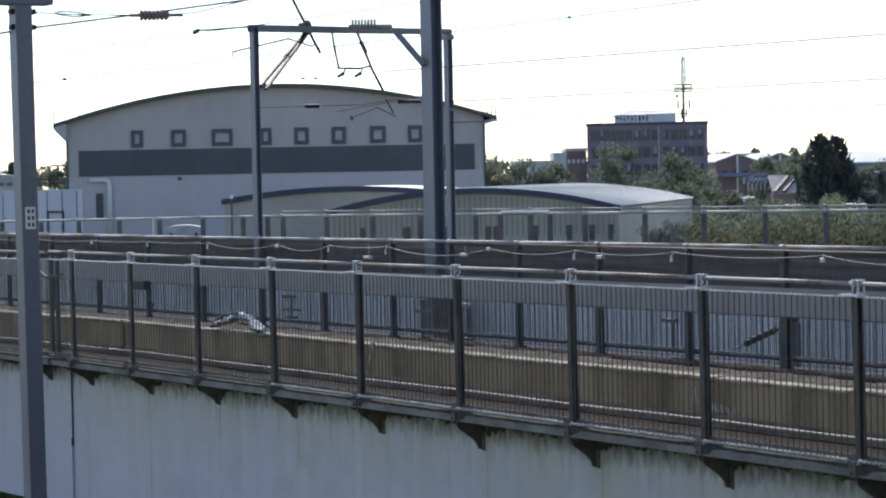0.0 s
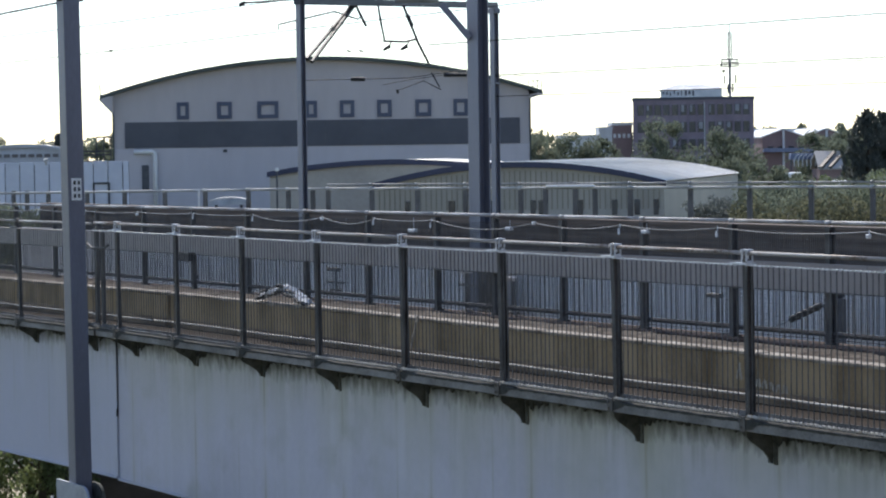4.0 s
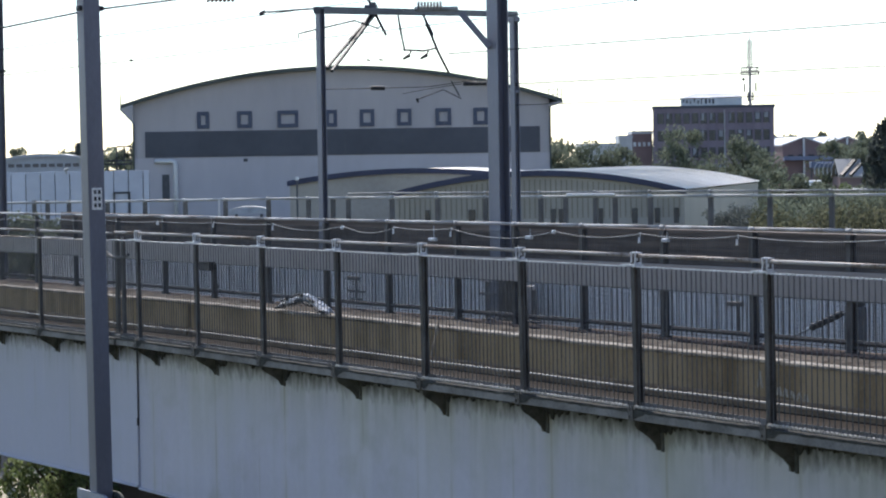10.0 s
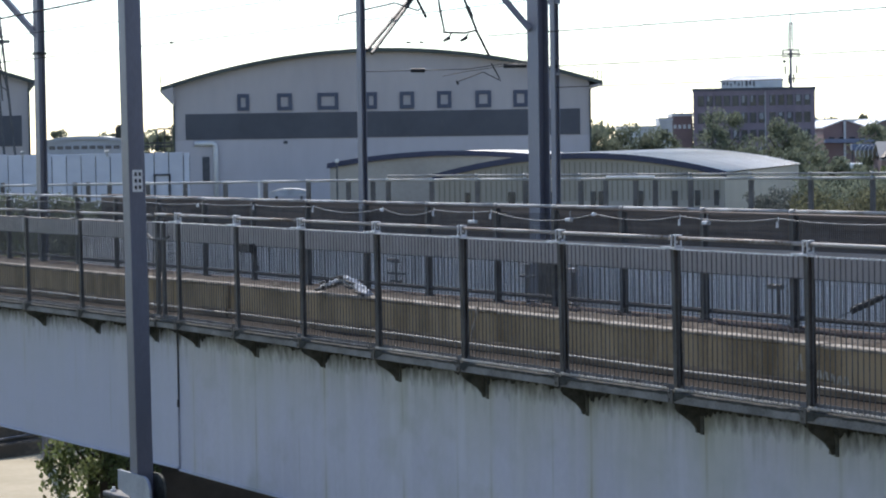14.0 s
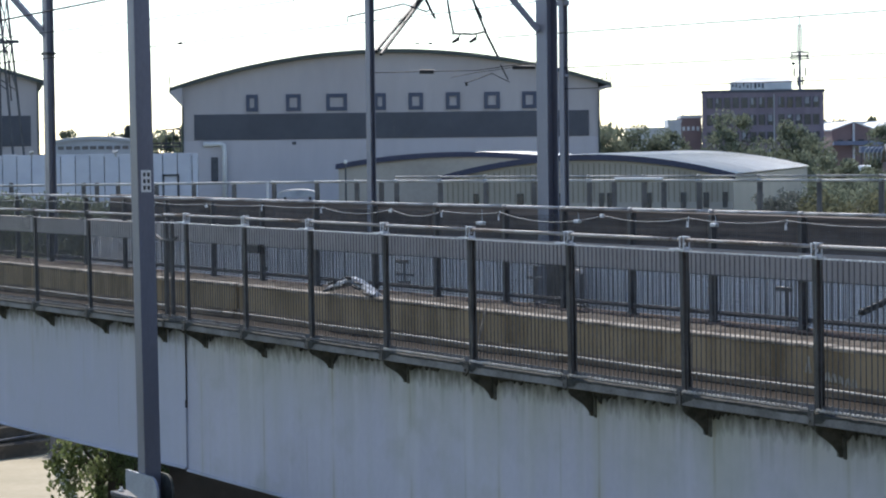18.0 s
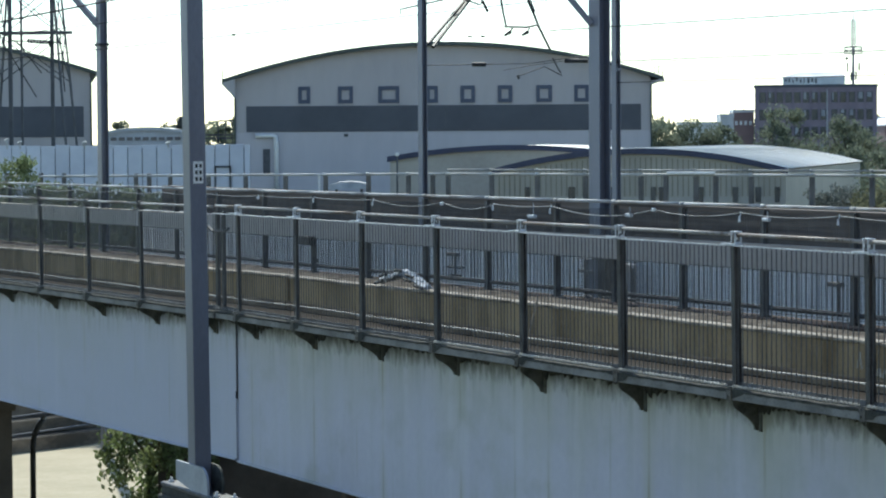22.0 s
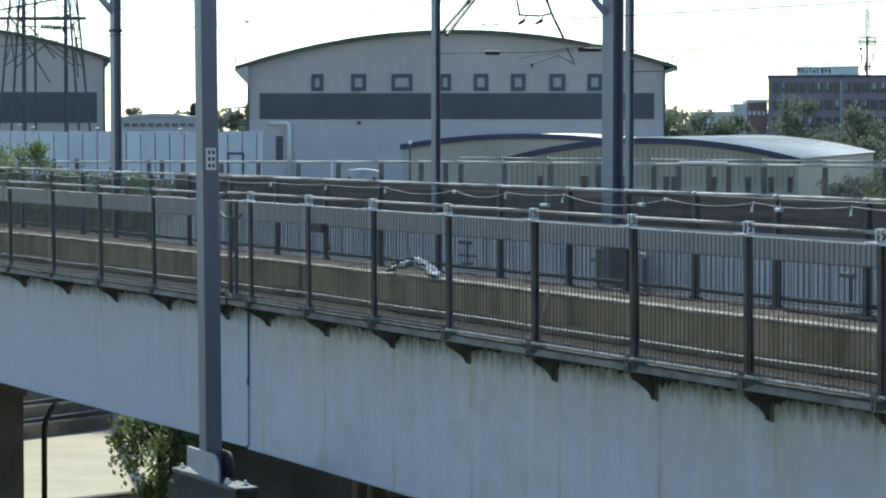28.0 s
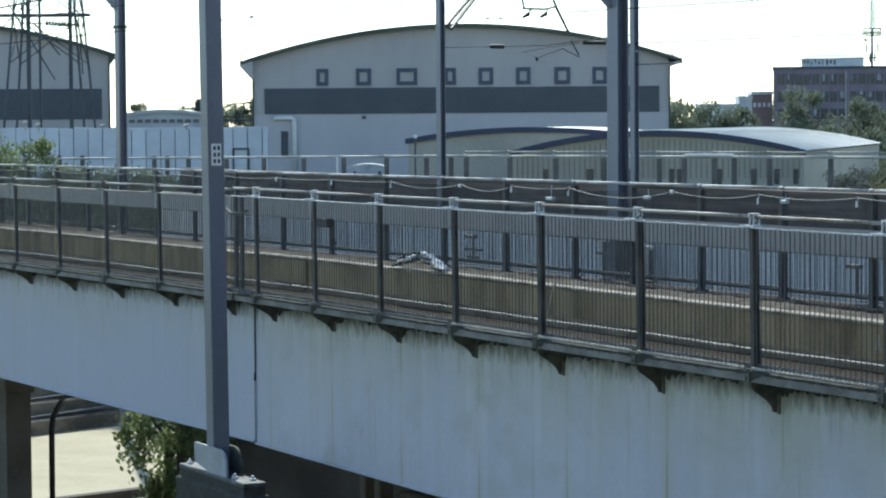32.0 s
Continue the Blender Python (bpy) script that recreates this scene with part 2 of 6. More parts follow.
M_GROUND = material("scrub_ground", (0.05, 0.06, 0.025), (0.13, 0.12, 0.07), 0.08, 0.95, 0, 0.0, fine=1.5)
M_BARK = material("bark", (0.05, 0.04, 0.03), (0.10, 0.08, 0.06), 3, 0.9, 0, 0.4)

for mat in (M_DECK, M_BALLAST, M_DARKBALLAST, M_KERB, M_GROUND):
    mat.node_tree.nodes["Principled BSDF"].inputs["Specular IOR Level"].default_value = 0.08


def leaf_material(name, a, b, gloss=0.12):
    m = material(name, a, b, 1.2, 0.55, 0, 0.0, fine=6)
    ns, nt = m.node_tree.nodes, m.node_tree
    ns["Principled BSDF"].inputs["Specular IOR Level"].default_value = gloss
    p = ns["Principled BSDF"]
    tr, mx = ns.new("ShaderNodeBsdfTranslucent"), ns.new("ShaderNodeMixShader")
    nt.links.new(p.inputs["Base Color"].links[0].from_socket, tr.inputs["Color"])
    mx.inputs[0].default_value = 0.6
    nt.links.new(p.outputs[0], mx.inputs[1])
    nt.links.new(tr.outputs[0], mx.inputs[2])
    nt.links.new(mx.outputs[0], ns["Material Output"].inputs["Surface"])
    return m


# broad leaf and conifer colours are lifted and greyed to carry distance haze
M_LEAF = leaf_material("broad_leaf", (0.125, 0.148, 0.108), (0.20, 0.225, 0.16))
M_LEAFLIGHT = leaf_material("light_leaf", (0.13, 0.165, 0.075), (0.23, 0.27, 0.14))
M_LEAFSUN = leaf_material("pale_green_leaf", (0.06, 0.085, 0.032), (0.26, 0.31, 0.135), 0.5)
M_LEAFDARK = leaf_material("conifer_needle", (0.11, 0.125, 0.118), (0.165, 0.18, 0.162))
M_DRY = leaf_material("dry_grass", (0.075, 0.08, 0.05), (0.145, 0.145, 0.088))


# ---------------------------------------------------------------- helpers
def part(name, bm, mat, parent, label="", smooth=False):
    me = bpy.data.meshes.new(name)
    bmesh.ops.recalc_face_normals(bm, faces=bm.faces)
    bm.to_mesh(me)
    bm.free()
    me.materials.append(mat)
    if smooth:
        for p in me.polygons:
            p.use_smooth = True
    return link(name, me, parent, label)


def link(name, me, parent, label="", at=None):
    ob = new(name, me)
    ob.parent = parent
    if at is not None:
        ob.matrix_basis = at
    if label:
        ob["label"] = label
    return ob


def thing(name, m, label, category, group="", kind=""):
    ob = new(name)
    ob.empty_display_size = 0.2
    ob.matrix_basis = m
    return tagged(ob, label, category, group, kind)


def box(bm, x0, x1, y0, y1, z0, z1, bevel=0.0, m=None):
    v = [bm.verts.new((x, y, z)) for z in (z0, z1) for x, y in ((x0, y0), (x1, y0), (x1, y1), (x0, y1))]
    fs = [bm.faces.new([v[i] for i in q]) for q in ((3, 2, 1, 0), (4, 5, 6, 7), (0, 1, 5, 4), (1, 2, 6, 5), (2, 3, 7, 6), (3, 0, 4, 7))]
    if bevel:
        r = bmesh.ops.bevel(bm, geom=list({e for f in fs for e in f.edges}), offset=bevel, segments=1, affect="EDGES")
        v = list({w for f in r["faces"] for w in f.verts} | {w for w in v if w.is_valid})
    if m is not None:
        bmesh.ops.transform(bm, matrix=m, verts=v)
    return v


def bar(bm, p, q, r, n=6, r2=None):
    p, q = Vector(p), Vector(q)
    r2 = r if r2 is None else r2
    turn = (q - p).to_track_quat("Z", "Y").to_matrix()
    rings = []
    for c, rad in ((p, r), (q, r2)):
        rings.append([bm.verts.new(c + turn @ Vector((rad * math.cos(2 * math.pi * i / n), rad * math.sin(2 * math.pi * i / n), 0))) for i in range(n)])
    for i in range(n):
        bm.faces.new((rings[0][i], rings[0][(i + 1) % n], rings[1][(i + 1) % n], rings[1][i]))
    bm.faces.new(rings[0][::-1])
    bm.faces.new(rings[1])


def chain(bm, pts, r, n=5):
    """One continuous tube through the points."""
    pts = [Vector(p) for p in pts]
    rings = []
    for i, p in enumerate(pts):
        d = (pts[min(i + 1, len(pts) - 1)] - pts[max(i - 1, 0)]).normalized()
        s = d.cross(Vector((0, 1, 0.013)))
        s = s.normalized() if s.length > 1e-3 else Vector((1, 0, 0))
        t = s.cross(d)
        rings.append([bm.verts.new(p + r * (s * math.cos(2 * math.pi * k / n) + t * math.sin(2 * math.pi * k / n))) for k in range(n)])
    for a, b in zip(rings, rings[1:]):
        for k in range(n):
            bm.faces.new((a[k], a[(k + 1) % n], b[(k + 1) % n], b[k]))
    bm.faces.new(rings[0][::-1])
    bm.faces.new(rings[-1])


def crimped(bm, x0, x1, y, z, n, big, small):
    """One beaded strip along x: a tube whose radius swells n times."""
    rings = []
    for i in range(n * 4 + 1):
        x = x0 + (x1 - x0) * i / (n * 4)
        r = (small, big, big, small)[i % 4]
        rings.append([bm.verts.new((x, y + r * a, z + 0.7 * r * b)) for a, b in ((-1, -1), (1, -1), (1, 1), (-1, 1))])
    for a, b in zip(rings, rings[1:]):
        for k in range(4):
            bm.faces.new((a[k], a[(k + 1) % 4], b[(k + 1) % 4], b[k]))
    bm.faces.new(rings[0][::-1])
    bm.faces.new(rings[-1])


def sag(p, q, drop, n=10):
    p, q = Vector(p), Vector(q)
    return [p.lerp(q, i / n) - Vector((0, 0, drop * 4 * (i / n) * (1 - i / n))) for i in range(n + 1)]


def beam(bm, p, q, w, h):
    """A square bar from p to q, w across and h high."""
    p, q = Vector(p), Vector(q)
    d = (q - p).normalized()
    s = d.cross(Vector((0, 0, 1)))
    s = s.normalized() if s.length > 1e-4 else Vector((1, 0, 0))
    t = s.cross(d)
    v = [bm.verts.new(c + s * a * w / 2 + t * b * h / 2) for c in (p, q) for a, b in ((-1, -1), (1, -1), (1, 1), (-1, 1))]
    for f in ((3, 2, 1, 0), (4, 5, 6, 7), (0, 1, 5, 4), (1, 2, 6, 5), (2, 3, 7, 6), (3, 0, 4, 7)):
        bm.faces.new([v[i] for i in f])


def h_section(bm, x, y, z0, z1, w, deep, t=0.018):
    """An upright rolled steel section, one closed profile: two flanges w wide, deep apart along y, and the web."""
    a, b, s = w / 2, deep / 2, t / 2
    prof = ((-a, -b), (a, -b), (a, -b + t), (s, -b + t), (s, b - t), (a, b - t), (a, b), (-a, b), (-a, b - t), (-s, b - t), (-s, -b + t), (-a, -b + t))
    lo = [bm.verts.new((x + p, y + q, z0)) for p, q in prof]
    hi = [bm.verts.new((x + p, y + q, z1)) for p, q in prof]
    for i in range(12):
        k = (i + 1) % 12
        bm.faces.new((lo[i], lo[k], hi[k], hi[i]))
    for r in (lo, hi):
        for q in ((0, 1, 2, 11), (10, 3, 4, 9), (8, 5, 6, 7), (11, 2, 3, 10), (9, 4, 5, 8)):
            bm.faces.new([r[k] for k in q])


# bridge frames: x along the track towards the camera's right, y away from the camera, z up
SPAN_A = pose(-3.34, 32.45, 0, 0, 0, -61.5)
SPAN_B = pose(-3.34, 32.45, 0, 0, 0, -59.2)
POSTS_A = (-0.76, 0.0, 1.82, 3.67, 5.56, 7.48, 9.42, 11.36, 13.31, 15.25, 17.2, 19.15, 21.1, 23.05)
POSTS_B = (-24.7, -22.75, -20.8, -18.85, -16.9, -14.95, -13.0, -11.03, -9.07, -7.14, -5.19, -3.2, -1.25, -0.758)
POSTS_C = (-41.6, -39.35, -37.1, -34.85, -32.6, -30.35, -28.1, -25.85, -23.6, -21.35, -19.1, -16.8, -14.49, -12.24, -9.95, -7.7, -5.5, -3.3, -1.6, 0.23, 2.22, 4.2, 6.14, 8.1, 10.1, 12.1, 14.1, 16.1)

# ---------------------------------------------------------------- near bridge
ground_bm = bmesh.new()
R = 4500.0
rows_y = [-60, 0, 30, 60, 90, 130, 200, 320, 600, 1200, R]
cols_x = [-R, -800, -200, -90, -40, 0, 40, 90, 200, 800, R]
grid = [[ground_bm.verts.new((x, y, 0)) for x in cols_x] for y in rows_y]
for i in range(len(rows_y) - 1):
    for j in range(len(cols_x) - 1):
        ground_bm.faces.new((grid[i][j], grid[i][j + 1], grid[i + 1][j + 1], grid[i + 1][j]))
g = part("ground", ground_bm, M_GROUND, None)
tagged(g, "scrubby ground with dry grass and earth", "ground", kind="structure")


# unseen block added behind the camera: closes the place, cuts sky light
th = thing("sky_blocker", pose(0, 0, 0), "unseen dark brick block added behind the viewpoint to cut sky light", "building")
bm = bmesh.new()
box(bm, -4, 70, -34, -9, 0, 21)
part("wall", bm, material("sky_blocker_brick", (0.10, 0.07, 0.06), (0.16, 0.11, 0.09), 0.5, 0.9), th)
bm = bmesh.new()
box(bm, -4.4, 70.4, -34.4, -8.6, 21, 21.5)
part("roof", bm, M_LOUVRE, th)


def bridge_span(m, a0, a1, posts, label, foot):
    th = thing("railway_bridge", m, label, "bridge")
    bm = bmesh.new()
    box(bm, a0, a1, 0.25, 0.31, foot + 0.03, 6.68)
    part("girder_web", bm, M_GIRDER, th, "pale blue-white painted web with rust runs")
    bm = bmesh.new()
    box(bm, a0, a1, 0.22, 0.57, foot, foot + 0.03, 0.006)
    part("bottom_flange", bm, M_GIRDER, th)
    bm = bmesh.new()
    box(bm, a0, a1, 0.03, 0.98, 6.705, 6.745)
    part("walkway_deck", bm, M_DECK, th, "rusty brown walkway plate")
    bm = bmesh.new()
    box(bm, a0, a1, -0.06, 0.026, 6.668, 6.748, 0.006)
    part("edge_beam", bm, M_CHANNEL, th, "grey steel edge channel")
    # dark litter and moss lodged on the channel's top, thicker round the post feet
    bm = bmesh.new()
    nx = int((a1 - a0) / 0.05)
    rows = []
    for i in range(nx + 1):
        x = a0 + (a1 - a0) * i / nx
        near = min(abs(x - q) for q in posts)
        h = 0.010 + 0.010 * random.random() + 0.03 * random.uniform(0.3, 1.0) * max(0.0, 1 - near / 0.3)
        d = -0.064 - 0.004 * random.random()
        clump = min(abs(x - q - 0.07) for q in posts)
        hang = 0.006 + 0.010 * random.random() + 0.085 * random.uniform(0.5, 1.0) * max(0.0, 1 - clump / 0.13) ** 0.5
        rows.append([bm.verts.new(p) for p in ((x, d, 6.75 - hang), (x, d, 6.75 + 0.5 * h), (x, -0.03, 6.75 + h), (x, 0.03, 6.75 + h * 0.8), (x, 0.03, 6.745))])
    for p, q in zip(rows, rows[1:]):
        for k in range(4):
            bm.faces.new((p[k], q[k], q[k + 1], p[k + 1]))
    part("channel_moss", bm, M_NEARBLACK, th, "dark moss and litter along the channel")
    bm = bmesh.new()
    box(bm, a0, a1, 0.036, 0.042, 6.747, 6.825)
    part("toe_plate", bm, M_CHANNEL, th, "grey steel toe plate along the walkway")
    # ragged near-black flakes along the web's top, longer beside the posts
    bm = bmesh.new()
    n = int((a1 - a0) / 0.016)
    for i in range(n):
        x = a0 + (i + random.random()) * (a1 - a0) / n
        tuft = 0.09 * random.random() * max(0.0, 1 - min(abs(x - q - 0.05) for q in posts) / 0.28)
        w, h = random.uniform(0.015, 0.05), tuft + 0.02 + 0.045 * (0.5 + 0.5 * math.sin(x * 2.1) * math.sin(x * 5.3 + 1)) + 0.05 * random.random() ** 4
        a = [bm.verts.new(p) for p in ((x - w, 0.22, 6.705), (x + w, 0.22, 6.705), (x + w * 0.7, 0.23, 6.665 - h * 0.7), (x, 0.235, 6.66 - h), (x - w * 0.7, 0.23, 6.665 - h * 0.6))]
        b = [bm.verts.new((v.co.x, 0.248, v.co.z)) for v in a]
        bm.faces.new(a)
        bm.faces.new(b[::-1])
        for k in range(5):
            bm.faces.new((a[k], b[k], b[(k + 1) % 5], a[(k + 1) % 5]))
    part("dark_fringe", bm, M_NEARBLACK, th, "dark ragged fringe hanging under the walkway")
    bm = bmesh.new()
    box(bm, a0, a1, 1.0, 1.30, 6.2, 7.155, 0.01)
    part("kerb_wall", bm, M_KERB, th, "brown stained concrete upstand")
    bm = bmesh.new()
    box(bm, a0, a1, 0.965, 0.998, 6.72, 6.855, 0.006)
    part("skirting_plate", bm, M_SKIRT, th, "dark rusty plate along the foot of the upstand")
    x = a0
    while x < a1 - 0.01:
        e = min(x + 1.83, a1)
        dz = random.uniform(-0.008, 0.008)
        bm = bmesh.new()
        box(bm, x + 0.006, e - 0.006, 0.985, 1.14, 7.157 + dz, 7.192 + dz, 0.008)
        part("coping_stone", bm, M_CAP, th, "pale worn coping")
        x = e
    bm = bmesh.new()
    run = [(x, 0.78, 6.836 + 0.004 * math.sin(1.7 * x) + random.uniform(-0.002, 0.002)) for x in (a0 + (a1 - a0) * i / 60 for i in range(61))]
    chain(bm, run, 0.010, 8)
    x = a0 + 0.7
    while x < a1:
        box(bm, x - 0.012, x + 0.012, 0.77, 0.97, 6.816, 6.826)
        x += 1.9
    part("cable_pipe", bm, M_PIPE, th, "thin pale pipe clipped along the upstand", True)
    bm = bmesh.new()
    box(bm, a0, a1, 0.312, 6.5, 6.05, 6.2)
    part("deck_slab", bm, M_CONCRETE, th)
    bm = bmesh.new()
    box(bm, a0, a1, 1.33, 6.3, 6.2, 6.55)
    part("track_bed", bm, M_DARKBALLAST, th)
    # shoulder of ballast: an uneven top
    bm = bmesh.new()
    nx = int((a1 - a0) / 0.12)
    prof = ((1.335, 7.10), (1.6, 7.13), (1.9, 7.135), (2.2, 7.11), (2.45, 7.03), (2.9, 6.75), (3.3, 6.55))
    g = []
    for i in range(nx + 1):
        x = a0 + (a1 - a0) * i / nx
        g.append([bm.verts.new((x, y + random.uniform(-.02, .02), z + random.uniform(-0.02, 0.02))) for y, z in prof])
    for i in range(nx):
        for j in range(len(prof) - 1):
            bm.faces.new((g[i][j], g[i + 1][j], g[i + 1][j + 1], g[i][j + 1]))
    part("ballast_shoulder", bm, M_BALLAST, th, "pinkish brown ballast")
    # gusset brackets
    me = None
    for at in posts:
        if me is None:
            bm = bmesh.new()
            prof = ((-0.03, 6.668), (0.242, 6.668), (0.242, 6.43), (0.218, 6.43), (0.19, 6.475), (0.14, 6.52), (0.07, 6.562), (0.0, 6.60), (-0.03, 6.63))
            np_ = len(prof)
            a = [bm.verts.new((-0.008, y, z)) for y, z in prof]
            b = [bm.verts.new((0.008, y, z)) for y, z in prof]
            bm.faces.new(a)
            bm.faces.new(b[::-1])
            for i in range(np_):
                bm.faces.new((a[i], a[(i + 1) % np_], b[(i + 1) % np_], b[i]))
            box(bm, -0.06, -0.018, 0.235, 0.249, 6.43, 6.60)
            box(bm, 0.018, 0.06, 0.235, 0.249, 6.42, 6.60)
            box(bm, -0.07, 0.07, 0.23, 0.249, 6.60, 6.668)
            ob = part("bracket", bm, M_BRACKET, th, "mossy steel gusset bracket")
            for v in ob.data.vertices:
                v.co.z -= 6.668
            me = ob.data
            ob.location = (at, 0, 6.668)
        else:
            deep = 1.0 + 0.2 * min(1.0, max(0.0, (at - 4.0) / 4.0))
            link("bracket", me, th, "mossy steel gusset bracket", pose(at, 0, 6.668) @ Matrix.Diagonal((1, 1, deep, 1)))
    return th


bridge_span(SPAN_A, -0.665, 26.0, POSTS_A[1:], "railway bridge span with pale blue-white steel girder and walkway", 4.76)
bridge_span(SPAN_B, -26.0, -0.655, POSTS_B[:-1], "adjoining railway bridge span with pale blue-white steel girder", 4.79)


# ---------------------------------------------------------------- parapet fences
def fence(m, at, y, z0, z1, label, wires, rail_mat, clamps=True, post_w=0.058, post_d=0.068, lower=(), wire_r=0.0045, horiz=(), skip=(), rail_r=0.022, clamp_mat=None, edge_mat=None, mesh_mat=None):
    th = thing("parapet_fence", m, label, "fence", "parapet fences")
    bm = bmesh.new()
    h_section(bm, 0, 0, z0 - 0.1, z1 - 0.05, post_w, post_d, 0.01)
    if clamps:
        for v in bm.verts:
            v.co.y += 0.016 * (z1 - v.co.z)
    post_me = None
    bm2 = bmesh.new()
    if clamps:
        box(bm2, -0.14, 0.09, -0.075, 0.02, z1 - 0.094, z1 - 0.078)
        box(bm2, -0.10, -0.02, -0.08, -0.06, z1 - 0.098, z1 - 0.074, 0.004)
        box(bm2, -0.04, 0.04, -0.03, 0.03, z1 - 0.078, z1 - 0.062)
        for sx in (-0.03, 0.03):
            arch = [(sx, -0.03, z1 - 0.07)] + [(sx, 0.028 * math.sin(u), z1 + 0.005 + 0.022 * math.cos(u)) for u in (-1.5, -0.9, -0.3, 0.3, 0.9, 1.5)] + [(sx, 0.03, z1 - 0.07)]
            for p, q in zip(arch, arch[1:]):
                bar(bm2, p, q, 0.008, 5)
            box(bm2, sx - 0.014, sx + 0.014, -0.036, 0.036, z1 + 0.014, z1 + 0.030, 0.003)
    clamp_me = None
    for x in at:
        if x in skip:
            continue
        slim = 0.68 if x < 3 else 0.76 if x < 5 else 0.9 if x < 7 else 1.0
        slim = Matrix.Diagonal((slim, slim, 1, 1)) if clamps else Matrix.Identity(4)
        if post_me is None:
            ob = part("post", bm, M_POST, th)
            post_me = ob.data
            ob.matrix_basis = pose(x, y, 0) @ slim
        else:
            link("post", post_me, th, at=pose(x, y, 0) @ slim)
        bmf = bmesh.new()
        box(bmf, -0.07, 0.07, -0.055, 0.07, z0 - 0.09, z0 - 0.06)
        for sx in (-0.05, 0.05):
            bar(bmf, (sx, -0.035, z0 - 0.06), (sx, -0.035, z0 - 0.035), 0.011)
        if clamps:
            box(bmf, -0.04, 0.04, -0.072, -0.062, z0 - 0.135, z0 - 0.01)
            for sz in (z0 - 0.10, z0 - 0.04):
                bar(bmf, (-0.015, -0.072, sz), (-0.015, -0.083, sz), 0.012)
        ob = part("foot_plate", bmf, M_POST, th)
        ob.location = (x, y, 0)
        if clamps:
            if clamp_me is None:
                ob = part("clamp", bm2, clamp_mat or M_ZINC, th, "galvanised pipe clamp")
                clamp_me = ob.data
                ob.location = (x, y, 0)
            else:
                link("clamp", clamp_me, th, "galvanised pipe clamp", pose(x + random.uniform(-0.02, 0.02), y, 0))
    for x0, x1 in zip(at, at[1:]):
        bay = x1 - x0
        bm = bmesh.new()
        bar(bm, (0, 0, z1), (bay, 0, z1), rail_r, 10)
        if bay > 1:
            bar(bm, (bay - 0.07, 0, z1), (bay + 0.05, 0, z1), rail_r + 0.005, 10)
        ob = part("handrail", bm, rail_mat, th, "weathered round handrail", True)
        ob.location = (x0, y, 0)
        for zz, rr in lower:
            bm = bmesh.new()
            bar(bm, (0, 0.03, zz), (bay, 0.03, zz), rr, 6)
            ob = part("lower_rail", bm, M_POST, th)
            ob.location = (x0, y, 0)
        if bay < 0.45:
            continue
        zt, zb = z1 - 0.10, z0
        n = max(3, round(wires * bay / 1.94))
        bm, bmt = bmesh.new(), bmesh.new()
        for i in range(n):
            wx = 0.06 + (bay - 0.12) * i / (n - 1) + random.uniform(-0.004, 0.004)
            box(bm, wx - wire_r, wx + wire_r, -0.062, -0.055, zb, zt)
        for h in horiz:
            box(bm, 0.05, bay - 0.05, -0.054, -0.049, h - 0.7 * wire_r, h + 0.7 * wire_r)
        box(bm, 0.05, bay - 0.05, -0.066, -0.05, zb - 0.022, zb - 0.012)
        ob = part("mesh_panel", bm, mesh_mat or M_MESH, th, "upright wire mesh infill")
        ob.location = (x0, y, 0)
        if clamps:
            crimped(bmt, 0.05, bay - 0.05, -0.06, zt + 0.004, n + 6, 0.010, 0.0025)
            bmb = bmesh.new()
            crimped(bmb, 0.05, bay - 0.05, -0.055, zb - 0.004, n + 6, 0.016, 0.004)
            ob = part("bottom_edging", bmb, M_PIPE if x0 > 4 else M_MESH, th, "dull crimped mesh foot")
            ob.location = (x0, y, 0)
            ob = part("top_edging", bmt, edge_mat or M_ZINC, th, "crimped mesh edge")
            ob.location = (x0, y, 0)
        else:
            bmt.free()
    return th


fence(SPAN_A, POSTS_A, 0.0, 6.80, 8.13, "dark steel parapet fence with mesh panels and round handrail", 26, M_RAIL, wire_r=0.0036, skip=(-0.76,), rail_r=0.0175)
fence(SPAN_B, POSTS_B, 0.0, 6.80, 8.115, "dark steel parapet fence continuing along the next span", 26, M_RAIL, wire_r=0.0036, skip=(-0.758, -1.25), rail_r=0.0175, clamp_mat=M_POST, edge_mat=M_RAIL)
FENCE_2 = SPAN_A @ Matrix.Rotation(-0.0034, 4, "Y")
fence(FENCE_2, POSTS_C, 6.6, 6.68, 8.06, "second parapet fence with pale handrail and hanging cable", 46, M_RAILTWO, clamps=False,
      post_w=0.09, post_d=0.09, lower=((6.72, 0.035),), wire_r=0.0012, horiz=[6.75 + 0.05 * k for k in range(25)], rail_r=0.024)

th = thing("walkway_edge", FENCE_2, "dark oily concrete edge carrying the second fence", "kerb")
bm = bmesh.new()
box(bm, -42, 17, 6.36, 6.85, 6.19, 6.60, 0.01)
part("edge_beam", bm, M_DARKBALLAST, th)

th = thing("screen_board", FENCE_2, "slate grey sheet screen fixed along the middle of the second fence", "screen")
x = -41.0
while x < 17:
    bm = bmesh.new()
    box(bm, x + 0.004, x + 2.396, 6.462, 6.474, 7.238 + random.uniform(-0.005, 0.005), 7.575, 0.002)
    part("sheet", bm, M_BAND, th)
    bm = bmesh.new()
    box(bm, x + 0.004, x + 2.396, 6.455, 6.495, 7.222, 7.236)
    part("lower_lip", bm, M_POST, th, "dark lower lip")
    x += 2.4

